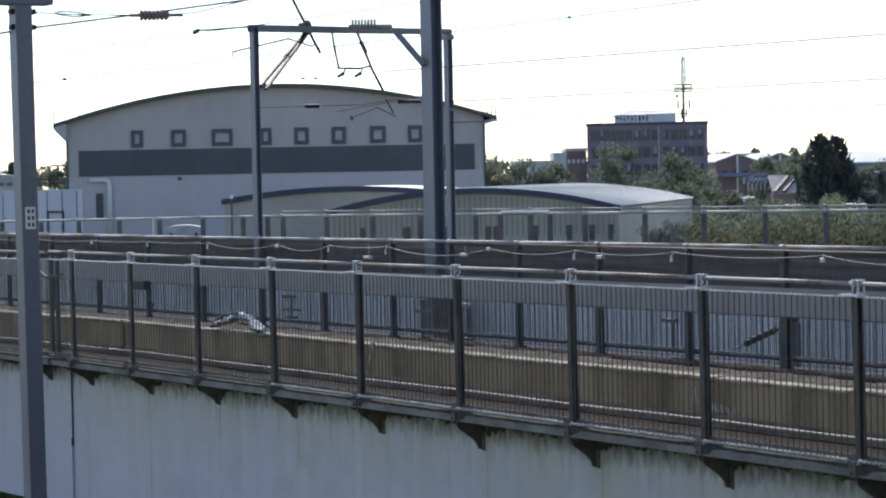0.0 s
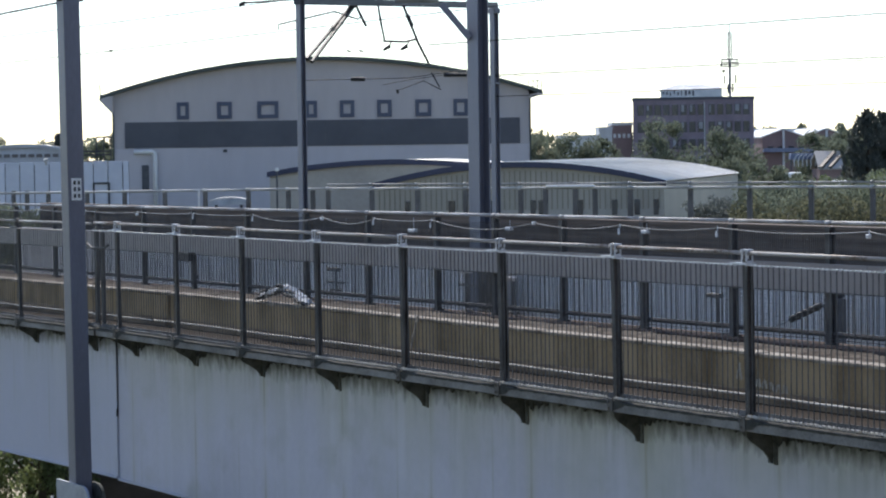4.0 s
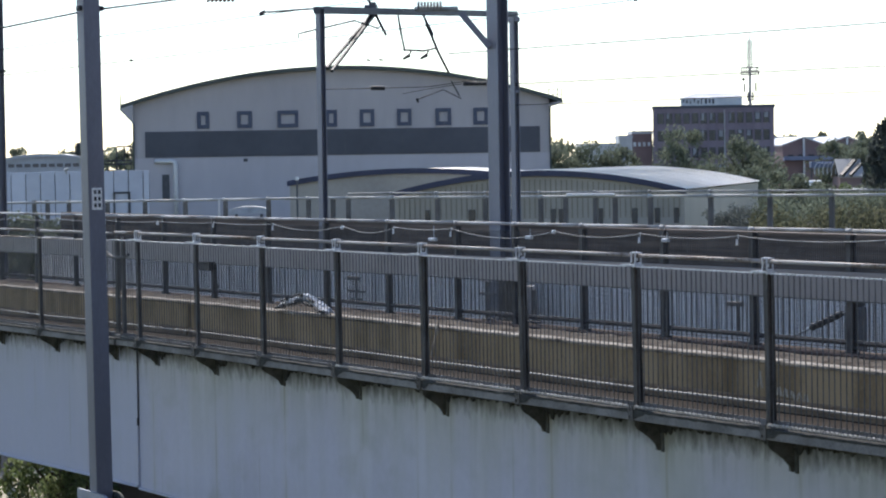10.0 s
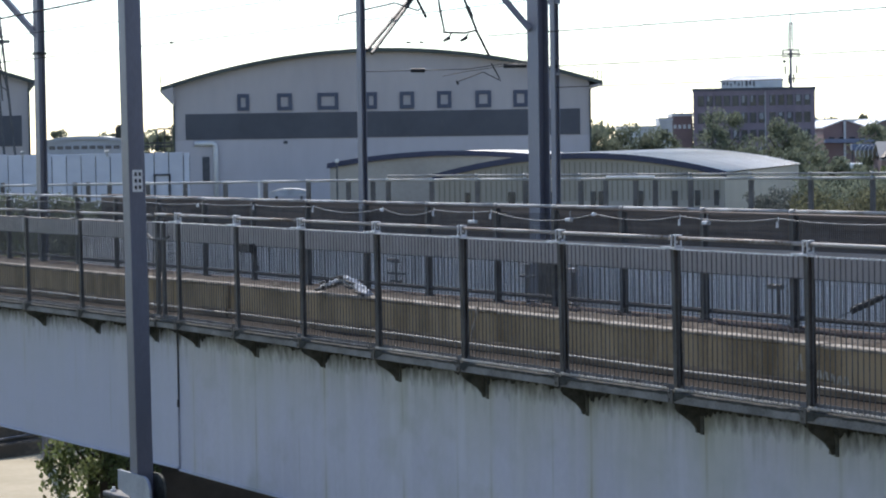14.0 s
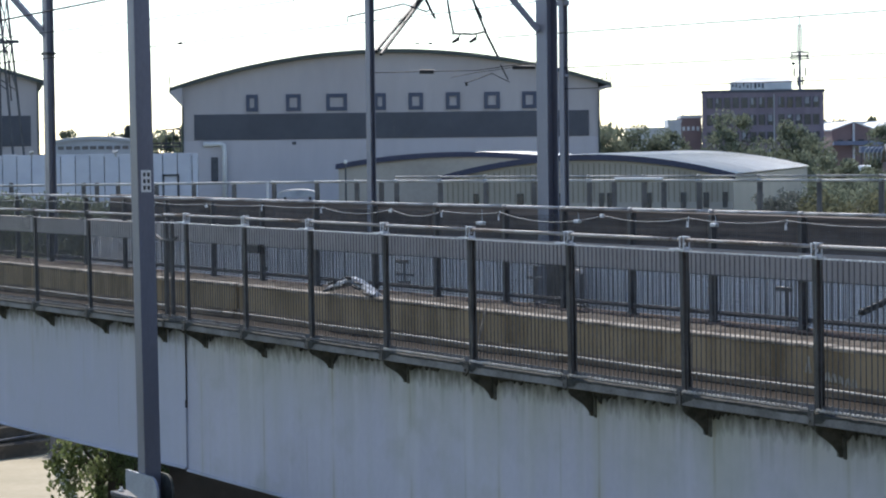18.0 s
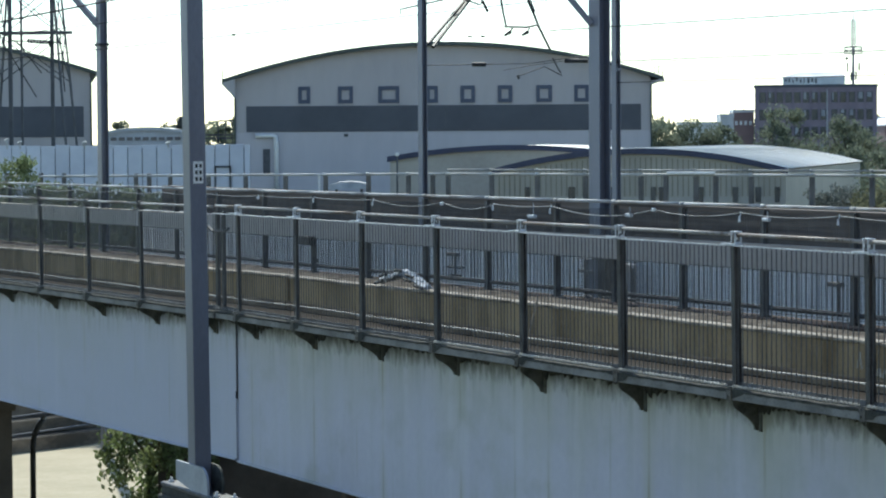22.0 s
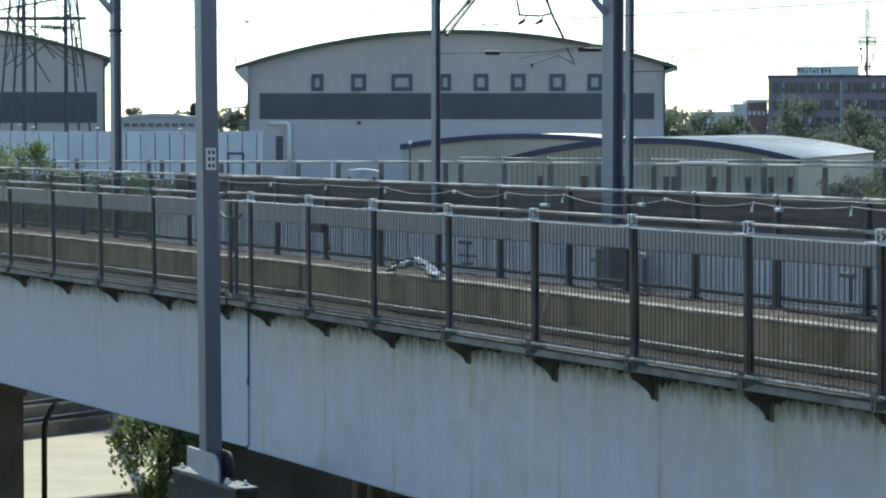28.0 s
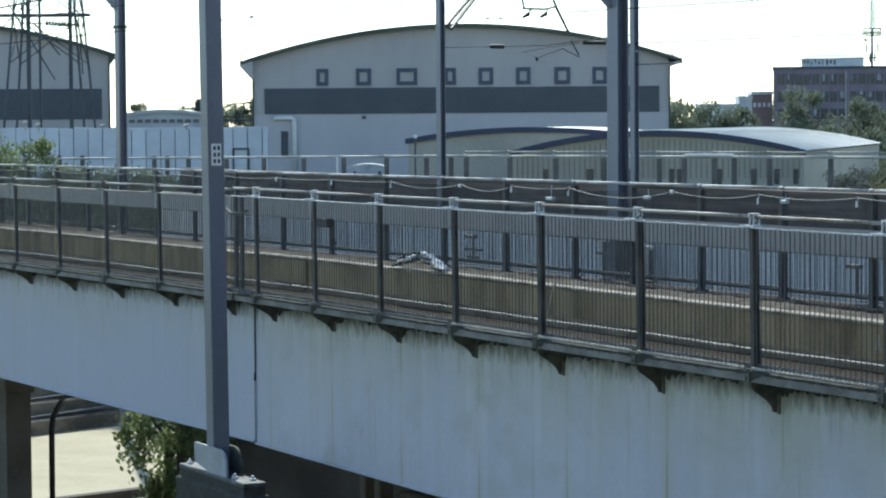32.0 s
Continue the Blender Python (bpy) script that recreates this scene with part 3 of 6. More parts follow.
# ---------------------------------------------------------------- far structures beyond the second fence
th = thing("viaduct_edge", SPAN_A, "pale blue ribbed girder of a farther track", "bridge")
bm = bmesh.new()
x = -29.0
while x < 22:
    box(bm, x, x + 0.128, 9.38, 9.43, 5.6, 7.3)
    x += 0.17
ribs = part("ribbed_panel", bm, M_PANEL, th, "pale ribbed sheeting")
ribs["kind"] = "stuff"
bm = bmesh.new()
box(bm, -29, 22, 9.432, 9.46, 5.6, 7.3)
part("backing_sheet", bm, M_JOINT, th, "dark sheet behind the ribs")
bm = bmesh.new()
box(bm, -29, 22, 10.06, 10.4, 6.2, 7.86)
part("upstand_wall", bm, M_STREAK, th, "dark brown oil-stained upstand")

# third fence, farther off: broad flat posts hung from a double rail, on a narrow viaduct edge
FENCE_C = pose(-9.45, 87.75, 0, 0, 0, -35.3)
FAR_POSTS = [-27.0 + 1.8 * i for i in range(11)] + [-7.82, -5.95, -4.24, -2.59, -0.79, 0.92, 2.71, 4.46, 6.29, 7.95, 9.57, 11.3, 13.06, 14.88, 16.91, 18.86, 20.77, 22.8, 24.74, 26.7] + [28.6 + 1.95 * i for i in range(12)]
th = thing("far_viaduct", FENCE_C, "narrow dark viaduct edge carrying the far fence", "bridge")
bm = bmesh.new()
box(bm, -29, 52, -0.1, 0.16, 5.95, 6.33, 0.02)
part("edge_beam", bm, M_CONCRETE, th)
for k in range(9):
    bm = bmesh.new()
    box(bm, -26.2 + 9.4 * k, -25.8 + 9.4 * k, -0.08, 0.14, -0.1, 5.95, 0.02)
    part("pier", bm, M_CONCRETE, th)
th = thing("parapet_fence", FENCE_C, "far parapet fence with broad dull posts and a pale double rail", "fence", "parapet fences")
post_me = None
for x in FAR_POSTS + [-3.6, 8.95, 17.8, 19.55]:
    if post_me is None:
        bm = bmesh.new()
        box(bm, -0.075, 0.075, -0.05, 0.05, 6.3, 7.80, 0.012)
        ob = part("post", bm, M_FARPOST, th)
        post_me = ob.data
        ob.location.x = x
    else:
        link("post", post_me, th, at=pose(x, 0, 0))
for x0, x1 in zip(FAR_POSTS, FAR_POSTS[1:]):
    for z, r, lift, m in ((7.83, 0.04, 0.0, M_PALERAIL), (7.965, 0.03, 0.0, M_CABLE)):
        if z > 7.9 and x0 < 9.0:
            continue
        za, zb = (z - 0.0085 * max(0.0, 9 - x) for x in (x0, x1))
        bm = bmesh.new()
        bar(bm, (x0, -0.04, za), (x1, -0.04, zb), r, 8)
        bar(bm, (x1 - 0.05, -0.04, zb), (x1 + 0.05, -0.04, zb), r + 0.02, 8)
        part("rail", bm, m, th, "pale round rail", True)
    bm = bmesh.new()
    bar(bm, (x0, -0.02, 6.45), (x1, -0.02, 6.45), 0.03, 6)
    part("lower_rail", bm, M_POST, th)
bm = bmesh.new()
bar(bm, (4.28, -0.12, 6.9), (4.28, -0.12, 7.8), 0.035, 8)
part("white_stay", bm, M_WHITE, th, "white upright stay")
bm = bmesh.new()
box(bm, 17.9, 19.6, -0.16, -0.09, 7.84, 7.93, 0.02)
part("wrapped_sleeve", bm, M_WHITE, th, "white wrapped sleeve on the rail")


# ---------------------------------------------------------------- masts and overhead line
def mast(x, y, z0, z1, w, deep, label):
    th = thing("overhead_line_mast", pose(x, y, 0, 0, 0, -61.5), label, "mast", "overhead line masts")
    bm = bmesh.new()
    h_section(bm, 0, 0, z0, z1, w, deep, max(0.012, w * 0.05))
    part("mast_shaft", bm, M_MAST, th)
    bm = bmesh.new()
    box(bm, -w, w, -w, w, z0 - 0.03, z0 + 0.02, 0.005)
    part("base_plate", bm, M_MAST, th)
    return th


# near column on its bracket beside the girder
near_mast = thing("overhead_line_mast", pose(-3.585, 30.0, 0, 0, 0, -61.5), "blue-grey steel mast on a bracket beside the girder, slightly leaning", "mast", "overhead line masts")
LEAN = -0.0075


def leaning(bm):
    for v in bm.verts:
        v.co.x += 0.477 * LEAN * (v.co.z - 5.05)
        v.co.y += 0.879 * LEAN * (v.co.z - 5.05)


bm = bmesh.new()
box(bm, -0.07, 0.15, -0.105, 0.10, 4.8, 12.2, 0.006)
leaning(bm)
part("mast_shaft", bm, M_MAST, near_mast)
bm = bmesh.new()
box(bm, -0.86, 1.2, -0.16, 0.13, 4.80, 4.85, 0.01)
part("base_plate", bm, M_PLATE, near_mast, "worn dark steel base plate")
bm = bmesh.new()
box(bm, -0.84, 1.18, -0.15, 0.12, 4.70, 4.80)
part("packing_plate", bm, M_NEARBLACK, near_mast)
bm = bmesh.new()
box(bm, -0.9, 1.24, -0.19, 0.17, 4.05, 4.70, 0.02)
part("base_bracket", bm, M_NEARBLACK, near_mast, "dark stained bracket block")
bm = bmesh.new()
box(bm, -0.7, 1.0, -0.14, 0.4, -0.2, 4.05)
part("pier", bm, M_CONCRETE, near_mast, "dark stained concrete pier")
# gusset plates with a rounded corner either side of the foot
for side, x1, lab in ((-0.125, 0.61, "blue-grey gusset plate with rounded corner"), (0.12, 0.47, "dark gusset plate with rounded corner")):
    bm = bmesh.new()
    prof = [(-0.39, 4.93), (-0.39, 5.16), (x1 - 0.2, 5.16)] + [(x1 - 0.2 + 0.2 * math.sin(t), 4.96 + 0.2 * math.cos(t)) for t in (0.3, 0.6, 0.9, 1.2, 1.5)] + [(x1, 4.85), (0.1, 4.85)]
    a = [bm.verts.new((x, side - 0.015, z)) for x, z in prof]
    b = [bm.verts.new((x, side + 0.015, z)) for x, z in prof]
    bm.faces.new(a)
    bm.faces.new(b[::-1])
    for i in range(len(prof)):
        k = (i + 1) % len(prof)
        bm.faces.new((a[i], a[k], b[k], b[i]))
    # the rear plate takes the darker bracket steel
    part("gusset", bm, M_GUSSET if side < 0 else M_BRACKET, near_mast, lab)
for bx, by in ((-0.72, -0.07), (-0.5, 0.05), (0.75, -0.08), (1.0, 0.04)):
    bm = bmesh.new()
    bar(bm, (bx, by, 4.85), (bx, by, 4.875), 0.04, 6)
    bar(bm, (bx, by, 4.875), (bx, by, 4.91), 0.018, 6)
    part("anchor_bolt", bm, M_ZINC, near_mast, "bright anchor bolt")
# asset plate: white with dark bars for its unreadable rows
bm = bmesh.new()
box(bm, 0.1545, 0.160, -0.065, 0.06, 8.48, 8.74)
leaning(bm)
plate = part("asset_plate", bm, M_WHITE, near_mast, "small white plate with three dark rows")
for r in range(3):
    for s in (-0.04, 0.012):
        bm = bmesh.new()
        box(bm, 0.1605, 0.163, s, s + 0.03, 8.51 + 0.078 * r, 8.555 + 0.078 * r)
        leaning(bm)
        part("marking", bm, M_BLACK, plate)
# fittings near the head
for zz in (10.84, 11.02):
    for y0, y1 in ((0.09, 0.17), (-0.15, -0.09)):
        bm = bmesh.new()
        box(bm, 0.02, 0.12, y0, y1, zz - 0.03, zz + 0.03, 0.01)
        leaning(bm)
        part("wire_clamp", bm, M_BLACK, near_mast, "dark wire clamp")
bm = bmesh.new()
box(bm, -0.12, 0.18, -0.32, 0.36, 11.10, 11.17, 0.006)
leaning(bm)
part("cross_arm", bm, M_MAST, near_mast)

stout = mast(1.672, 42.2, 5.6, 13.8, 0.34, 0.215, "stout blue-grey steel mast standing beyond the second fence")
mast(-1.49, 50.0, 6.0, 12.0, 0.187, 0.114, "slender blue-grey steel mast of the portal frame")
mast(2.86, 62.0, 6.0, 12.45, 0.20, 0.14, "slender blue-grey far mast of the portal frame")
left_mast = mast(-11.23, 72.0, 0.0, 15.5, 0.34, 0.22, "slender blue-grey steel mast with a top brace")
bm = bmesh.new()
beam(bm, (-0.03, -0.05, 12.2), (-1.05, -0.83, 13.5), 0.15, 0.15)
part("brace", bm, M_MAST, left_mast)
bm = bmesh.new()
box(bm, -0.21, 0.21, -0.15, 0.15, 11.66, 11.73)
part("mast_collar", bm, M_BLACK, left_mast)
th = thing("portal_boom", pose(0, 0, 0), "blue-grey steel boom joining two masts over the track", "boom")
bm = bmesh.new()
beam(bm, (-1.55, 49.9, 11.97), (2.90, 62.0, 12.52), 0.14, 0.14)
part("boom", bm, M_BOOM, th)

# ---------------------------------------------------------------- sheds and buildings
def arc_shed(name, xl, xr, y, eave, apex, depth, ext, label, yaw=0.0):
    th = thing(name, pose((xl + xr) / 2, y, 0, 0, 0, yaw), label, "shed")
    h = (xr - xl) / 2

    def top(x):
        return apex - (apex - eave) * (x / (h + ext)) ** 2
    N = 28
    bm = bmesh.new()
    f = [bm.verts.new((-h, 0, 0))] + [bm.verts.new((-h + 2 * h * i / N, 0, top(-h + 2 * h * i / N) - 0.1)) for i in range(N + 1)] + [bm.verts.new((h, 0, 0))]
    b = [bm.verts.new((v.co.x, 0.3, v.co.z)) for v in f]
    bm.faces.new(f)
    bm.faces.new(b[::-1])
    for i in range(len(f)):
        j = (i + 1) % len(f)
        bm.faces.new((f[i], f[j], b[j], b[i]))
    part("front_wall", bm, M_SHEDWALL, th, "beige-grey cladding")
    for nm, x in (("side_wall", -h), ("side_wall", h - 0.3)):
        bm = bmesh.new()
        box(bm, x, x + 0.3, 0.3, depth, 0, top(h) - 0.1)
        part(nm, bm, M_SHEDWALL, th)
    bm = bmesh.new()
    H = h + ext
    rows = []
    for yy, dz in ((-1.0, 0), (depth, 0)):
        for t in (0, -0.36):
            rows.append([bm.verts.new((-H + 2 * H * i / N, yy, top(-H + 2 * H * i / N) + 0.2 + t)) for i in range(N + 1)])
    for i in range(N):
        bm.faces.new((rows[0][i], rows[0][i + 1], rows[2][i + 1], rows[2][i]))
        bm.faces.new((rows[1][i + 1], rows[1][i], rows[3][i], rows[3][i + 1]))
        bm.faces.new((rows[1][i], rows[1][i + 1], rows[0][i + 1], rows[0][i]))
        bm.faces.new((rows[2][i], rows[2][i + 1], rows[3][i + 1], rows[3][i]))
    for i in (0, N):
        bm.faces.new((rows[0][i], rows[1][i], rows[3][i], rows[2][i]))
    part("roof", bm, M_SHEDROOF, th, "dark green curved roof edge")
    return th, h, top


shed, sh, stop_ = arc_shed("industrial_shed", -25.86, 14.9, 250, 14.65, 18.2, 60, 1.25, "large beige industrial shed with a curved roof and dark louvre band")
SX = (-25.86 + 14.9) / 2
bm = bmesh.new()
box(bm, -24.8 - SX, 13.95 - SX, -0.12, -0.01, 9.67, 12.2)
part("louvre_band", bm, M_LOUVRE, shed, "dark slate louvre band")
bm = bmesh.new()
box(bm, -sh, sh, -0.06, -0.005, 0, 9.60)
part("lower_cladding", bm, M_SHEDLOW, shed)
LETTERS = ((-19.68, -18.5), (-15.77, -14.3), (-11.8, -9.75), (-7.1, -5.95), (-3.73, -2.3), (-0.07, 1.35), (3.7, 5.25), (7.42, 8.85))
for xa, xb in LETTERS:
    bm = bmesh.new()
    o = [bm.verts.new((x - SX, y, z)) for y in (-0.16, -0.02) for x, z in ((xa, 12.42), (xb, 12.42), (xb, 14.1), (xa, 14.1))]
    k = [bm.verts.new((x - SX, y, z)) for y in (-0.16, -0.02) for x, z in ((xa + 0.36, 12.8), (xb - 0.36, 12.8), (xb - 0.36, 13.72), (xa + 0.36, 13.72))]
    for i in range(4):
        j = (i + 1) % 4
        bm.faces.new((o[i], o[j], k[j], k[i]))
        bm.faces.new((o[i + 4], k[i + 4], k[j + 4], o[j + 4]))
        bm.faces.new((o[i], o[i + 4], o[j + 4], o[j]))
        bm.faces.new((k[i], k[j], k[j + 4], k[i + 4]))
    part("sign_shape", bm, M_LETTER, shed, "navy hollow sign block")

shed2, sh2, _ = arc_shed("industrial_shed", -80.0, -39.1, 241.5, 15.4, 18.9, 30, 0.7, "second beige industrial shed with a curved roof behind the lattice pylon", 10.0)
bm = bmesh.new()
box(bm, -19.4, 19.8, -0.12, -0.01, 9.3, 12.25)
part("louvre_band", bm, M_LOUVRE, shed2, "dark slate louvre band")

th = thing("hoarding", pose(-14.7, 150, 0), "row of white hoarding panels with dark joints", "hoarding")
me = None
for i in range(38):
    if me is None:
        bm = bmesh.new()
        box(bm, -0.838, -0.022, 0, 0.12, 4.0, 8.68, 0.02)
        ob = part("panel", bm, M_HOARD, th)
        me = ob.data
        ob.location.x = -0.36
    else:
        link("panel", me, th, at=pose(-0.36 - 0.861 * i, random.uniform(-0.01, 0.01), random.uniform(-0.04, 0.03)))
bm = bmesh.new()
box(bm, -0.33, -0.01, 0, 0.12, 4.0, 8.66, 0.02)
part("panel", bm, M_HOARD, th)
bm = bmesh.new()
box(bm, -33.0, 0, 0.13, 0.25, 0, 8.5)
part("backing_frame", bm, M_JOINT, th, "dark backing frame")
bm = bmesh.new()
for xa, xb, za, zb in ((-16.82, -16.70, 4.0, 7.43), (-15.93, -15.81, 4.0, 7.43), (-16.76, -15.87, 7.31, 7.43)):
    box(bm, xa + 14.7, xb + 14.7, -0.08, -0.005, za, zb)
part("door_frame", bm, M_JOINT, th, "dark door frame in the hoarding")
for x, z in ((-29.09, 9.02), (-28.32, 8.88), (-24.49, 8.82), (-19.53, 8.79)):
    bm = bmesh.new()
    bar(bm, (x + 14.7 - 0.12, -0.1, z - 0.05), (x + 14.7 + 0.12, -0.1, z + 0.04), 0.10, 8, 0.07)
    bar(bm, (x + 14.7, 0, 8.5), (x + 14.7, -0.1, z), 0.04, 5)
    part("lamp", bm, M_PALERAIL, th, "small pale flood lamp")


def barrel(name, p, w, length, yaw, eave, apex, label, wall_mat, fascia=None):
    """A low building with a barrel roof; x across its gable, y along it."""
    th = thing(name, pose(p[0], p[1], 0, 0, 0, yaw), label, "building")
    N, h = 20, w / 2

    def top(x):
        return apex - (apex - eave) * (x / h) ** 2
    bm = bmesh.new()
    box(bm, -h + 0.15, h - 0.15, 0.15, length - 0.15, 0, eave - 0.12)
    f = [bm.verts.new((-h + 0.15 + (w - 0.3) * i / N, 0.15, (eave - 0.12) if i in (0, N) else top(-h + w * i / N) - 0.1)) for i in range(N + 1)]
    bm.faces.new(f)
    part("wall", bm, wall_mat, th)
    bm = bmesh.new()
    a = [bm.verts.new((-h + w * i / N, 0.0, top(-h + w * i / N))) for i in range(N + 1)]
    b = [bm.verts.new((-h + w * i / N, length, top(-h + w * i / N))) for i in range(N + 1)]
    a2 = [bm.verts.new((v.co.x, 0.0, v.co.z - 0.05)) for v in a]
    b2 = [bm.verts.new((v.co.x, length, v.co.z - 0.05)) for v in b]
    for i in range(N):
        bm.faces.new((a[i], a[i + 1], b[i + 1], b[i]))
        bm.faces.new((a2[i], a2[i + 1], b2[i + 1], b2[i]))
        bm.faces.new((b[i], b[i + 1], b2[i + 1], b2[i]))
        bm.faces.new((a[i], a[i + 1], a2[i + 1], a2[i]))
    part("roof", bm, M_ROOFSHEET, th, "pale metal barrel roof", True)
    bm = bmesh.new()
    rows = [[bm.verts.new((-h + w * i / N, yy, top(-h + w * i / N) + dz)) for i in range(N + 1)] for yy, dz in ((-0.02, 0.03), (-0.02, -0.36), (-0.15, 0.03), (-0.15, -0.36))]
    for i in range(N):
        for r, s in ((2, 3), (0, 2), (1, 3), (0, 1)):
            bm.faces.new((rows[r][i], rows[r][i + 1], rows[s][i + 1], rows[s][i]))
    part("fascia", bm, fascia or M_NAVY, th, "curved fascia")
    return th


low1 = barrel("low_building", (0.95, 190), 19.3, 14, -14, 7.56, 8.40, "low cream building with a pale barrel roof and navy fascia", M_CREAM)
low2 = barrel("low_building", (9.27, 170), 20.0, 47, -14, 6.84, 8.18, "low pale yellow building with a barrel roof and navy fascia", M_YELLOW)

# ---------------------------------------------------------------- trees
def leaf_cloud(bm, centre, rad, n, size, rng, flat=1.0):
    c = Vector(centre)
    for _ in range(n):
        d = Vector((rng.gauss(0, 1), rng.gauss(0, 1), rng.gauss(0, 1))).normalized() * (rng.random() ** 0.45)
        p = c + Vector((d.x * rad[0], d.y * rad[1], d.z * rad[2]))
        e = Euler((rng.uniform(0, 6.3), rng.uniform(0, 6.3), rng.uniform(0, 6.3))).to_matrix()
        s = size * rng.uniform(0.6, 1.3)
        q = [bm.verts.new(p + e @ Vector(v)) for v in ((-s, 0, 0), (0, -s * 0.55, 0.1 * s), (s, 0, 0), (0, s * 0.55, 0.1 * s))]
        bm.faces.new(q)


def tree(x, y, z0, height, width, seed, label, leaf=None, clumps=44, per=110, size=0.2, name="tree", trunk=0.3):
    rng = random.Random(seed)
    th = thing(name, pose(x, y, z0), label, "tree")
    bm = bmesh.new()
    bar(bm, (0, 0, -0.3), (0, 0, height * 0.55), width * 0.05, 8, width * 0.028)
    limbs = []
    for i in range(7):
        a = rng.uniform(0, 6.28)
        p = Vector((0, 0, height * rng.uniform(0.25, 0.55)))
        q = Vector((math.cos(a) * width * 0.3, math.sin(a) * width * 0.3, height * rng.uniform(0.5, 0.85)))
        bar(bm, p, q, width * 0.018, 6, width * 0.006)
        limbs.append(q)
    part("trunk", bm, M_BARK, th)
    bm = bmesh.new()
    for i in range(clumps):
        a, r, t = rng.uniform(0, 6.28), rng.random() ** 0.5, rng.random()
        zz = height * (trunk + (0.97 - trunk) * t)
        rr = width * 0.5 * math.sin(math.pi * (0.14 + 0.72 * t)) * 0.85 * r
        k = rng.uniform(0.10, 0.2) * width
        leaf_cloud(bm, (math.cos(a) * rr, math.sin(a) * rr, zz), (k, k, k * 0.8), per, size, rng)
    part("crown", bm, leaf or M_LEAF, th)
    return th


def conifer(x, y, z0, height, width, seed, label):
    rng = random.Random(seed)
    th = thing("conifer_tree", pose(x, y, z0), label, "tree")
    bm = bmesh.new()
    bar(bm, (0, 0, -0.3), (0, 0, height * 0.95), width * 0.05, 8, 0.04)
    part("trunk", bm, M_BARK, th)
    bm = bmesh.new()
    for i in range(380):
        t = ((i + rng.random()) / 380) ** 0.8
        a = rng.uniform(0, 6.28)
        k = 0.14 + 0.06 * width * (1 - t)
        r = max(0.0, width * 0.5 * (1 - t) ** 0.55 - 0.6 * k) * rng.uniform(0.0, 1.0) ** 0.5
        leaf_cloud(bm, (math.cos(a) * r, math.sin(a) * r, height * (0.03 + 0.95 * t) - 0.5 * k), (k, k, k * 0.9), 55, 0.15, rng)
    for i in range(260):
        t = rng.random() ** 0.8
        a = rng.uniform(0, 6.28)
        r = width * 0.5 * (1 - t) ** 0.55 * rng.uniform(0.75, 1.0)
        c = Vector((math.cos(a) * r, math.sin(a) * r, height * (0.03 + 0.95 * t) - 0.3))
        bar(bm, c, c + Vector((math.cos(a) * 0.35, math.sin(a) * 0.35, rng.uniform(0.4, 0.9))), 0.14, 4, 0.01)
    part("crown", bm, M_LEAFDARK, th)
    return th


conifer(50.2, 260, 0, 12.9, 8.6, 3, "dark conifer with a pointed crown")
conifer(52.3, 262, 0, 12.6, 7.6, 4, "dark conifer with a pointed crown")
for i, (x, y, h, w) in enumerate(((20, 330, 10.2, 9), (25, 332, 10.8, 8), (29, 330, 10.0, 8), (37.0, 331, 12.6, 8.6), (45.0, 330, 11.3, 8), (48, 335, 9.5, 7), (57, 330, 10.5, 8), (61, 332, 10.8, 7), (70, 330, 9, 7), (73, 331, 8.5, 7))):
    tree(x, y, 0, h, w, 20 + i, "broad-leaved tree among distant buildings")

# ---------------------------------------------------------------- office block and its radio tower
OFFICE = pose(52.2, 420, 0, 0, 0, -6.3)
office = thing("office_block", OFFICE, "five-storey purple-brown brick office block with roof plant room", "building")
bm = bmesh.new()
box(bm, -10, 1.9, 0, 16, 0, 16.9)
part("wall", bm, M_BRICK, office)
bm = bmesh.new()
box(bm, 1.9, 9.9, -0.6, 16, 0, 16.9)
part("wall", bm, M_BRICK, office)
for x0, x1, y0 in ((-10.15, 1.9, -0.15), (1.9, 10.05, -0.75)):
    bm = bmesh.new()
    box(bm, x0, x1, y0, 16.1, 16.9, 17.35)
    part("parapet", bm, M_LOUVRE, office, "dark roof edge")
bm = bmesh.new()
box(bm, 1.72, 1.88, -0.3, -0.02, 3, 16.6)
part("downpipe", bm, M_PLANT, office, "pale downpipe")
rng = random.Random(5)
M_BLIND = material("pale_window_blind", (0.20, 0.21, 0.24), (0.34, 0.35, 0.38), 0.5, 0.5, 0, 0.0)
for face, xs, yy in (("a", [-9.2 + 1.42 * i for i in range(8)], 0.0), ("b", [2.5 + 1.42 * i for i in range(5)], -0.6)):
    for x in xs:
        for k in range(5):
            z = 3.0 + 2.85 * k
            bm = bmesh.new()
            box(bm, x, x + 0.95, yy - 0.06, yy + 0.02, z, z + 1.7)
            w = part("window", bm, M_GLASS, office, "dark window")
            for d in (0, 0.95):
                bm = bmesh.new()
                box(bm, x + d - 0.05, x + d + 0.05, yy - 0.12, yy - 0.005, z - 0.05, z + 1.75)
                part("window_frame", bm, M_JOINT, w)
            if rng.random() < 0.35:
                bm = bmesh.new()
                h = rng.uniform(0.4, 1.3)
                box(bm, x + 0.1, x + 0.1 + rng.uniform(0.2, 0.7), yy - 0.09, yy - 0.065, z + 1.65 - h, z + 1.65)
                part("blind", bm, M_BLIND, w, "pale blind")
bm = bmesh.new()
v = box(bm, -5.4, 4.8, 3, 12, 17.35, 18.7)
part("plant_room", bm, M_PLANT, office, "pale sheeted roof plant room")
bm = bmesh.new()
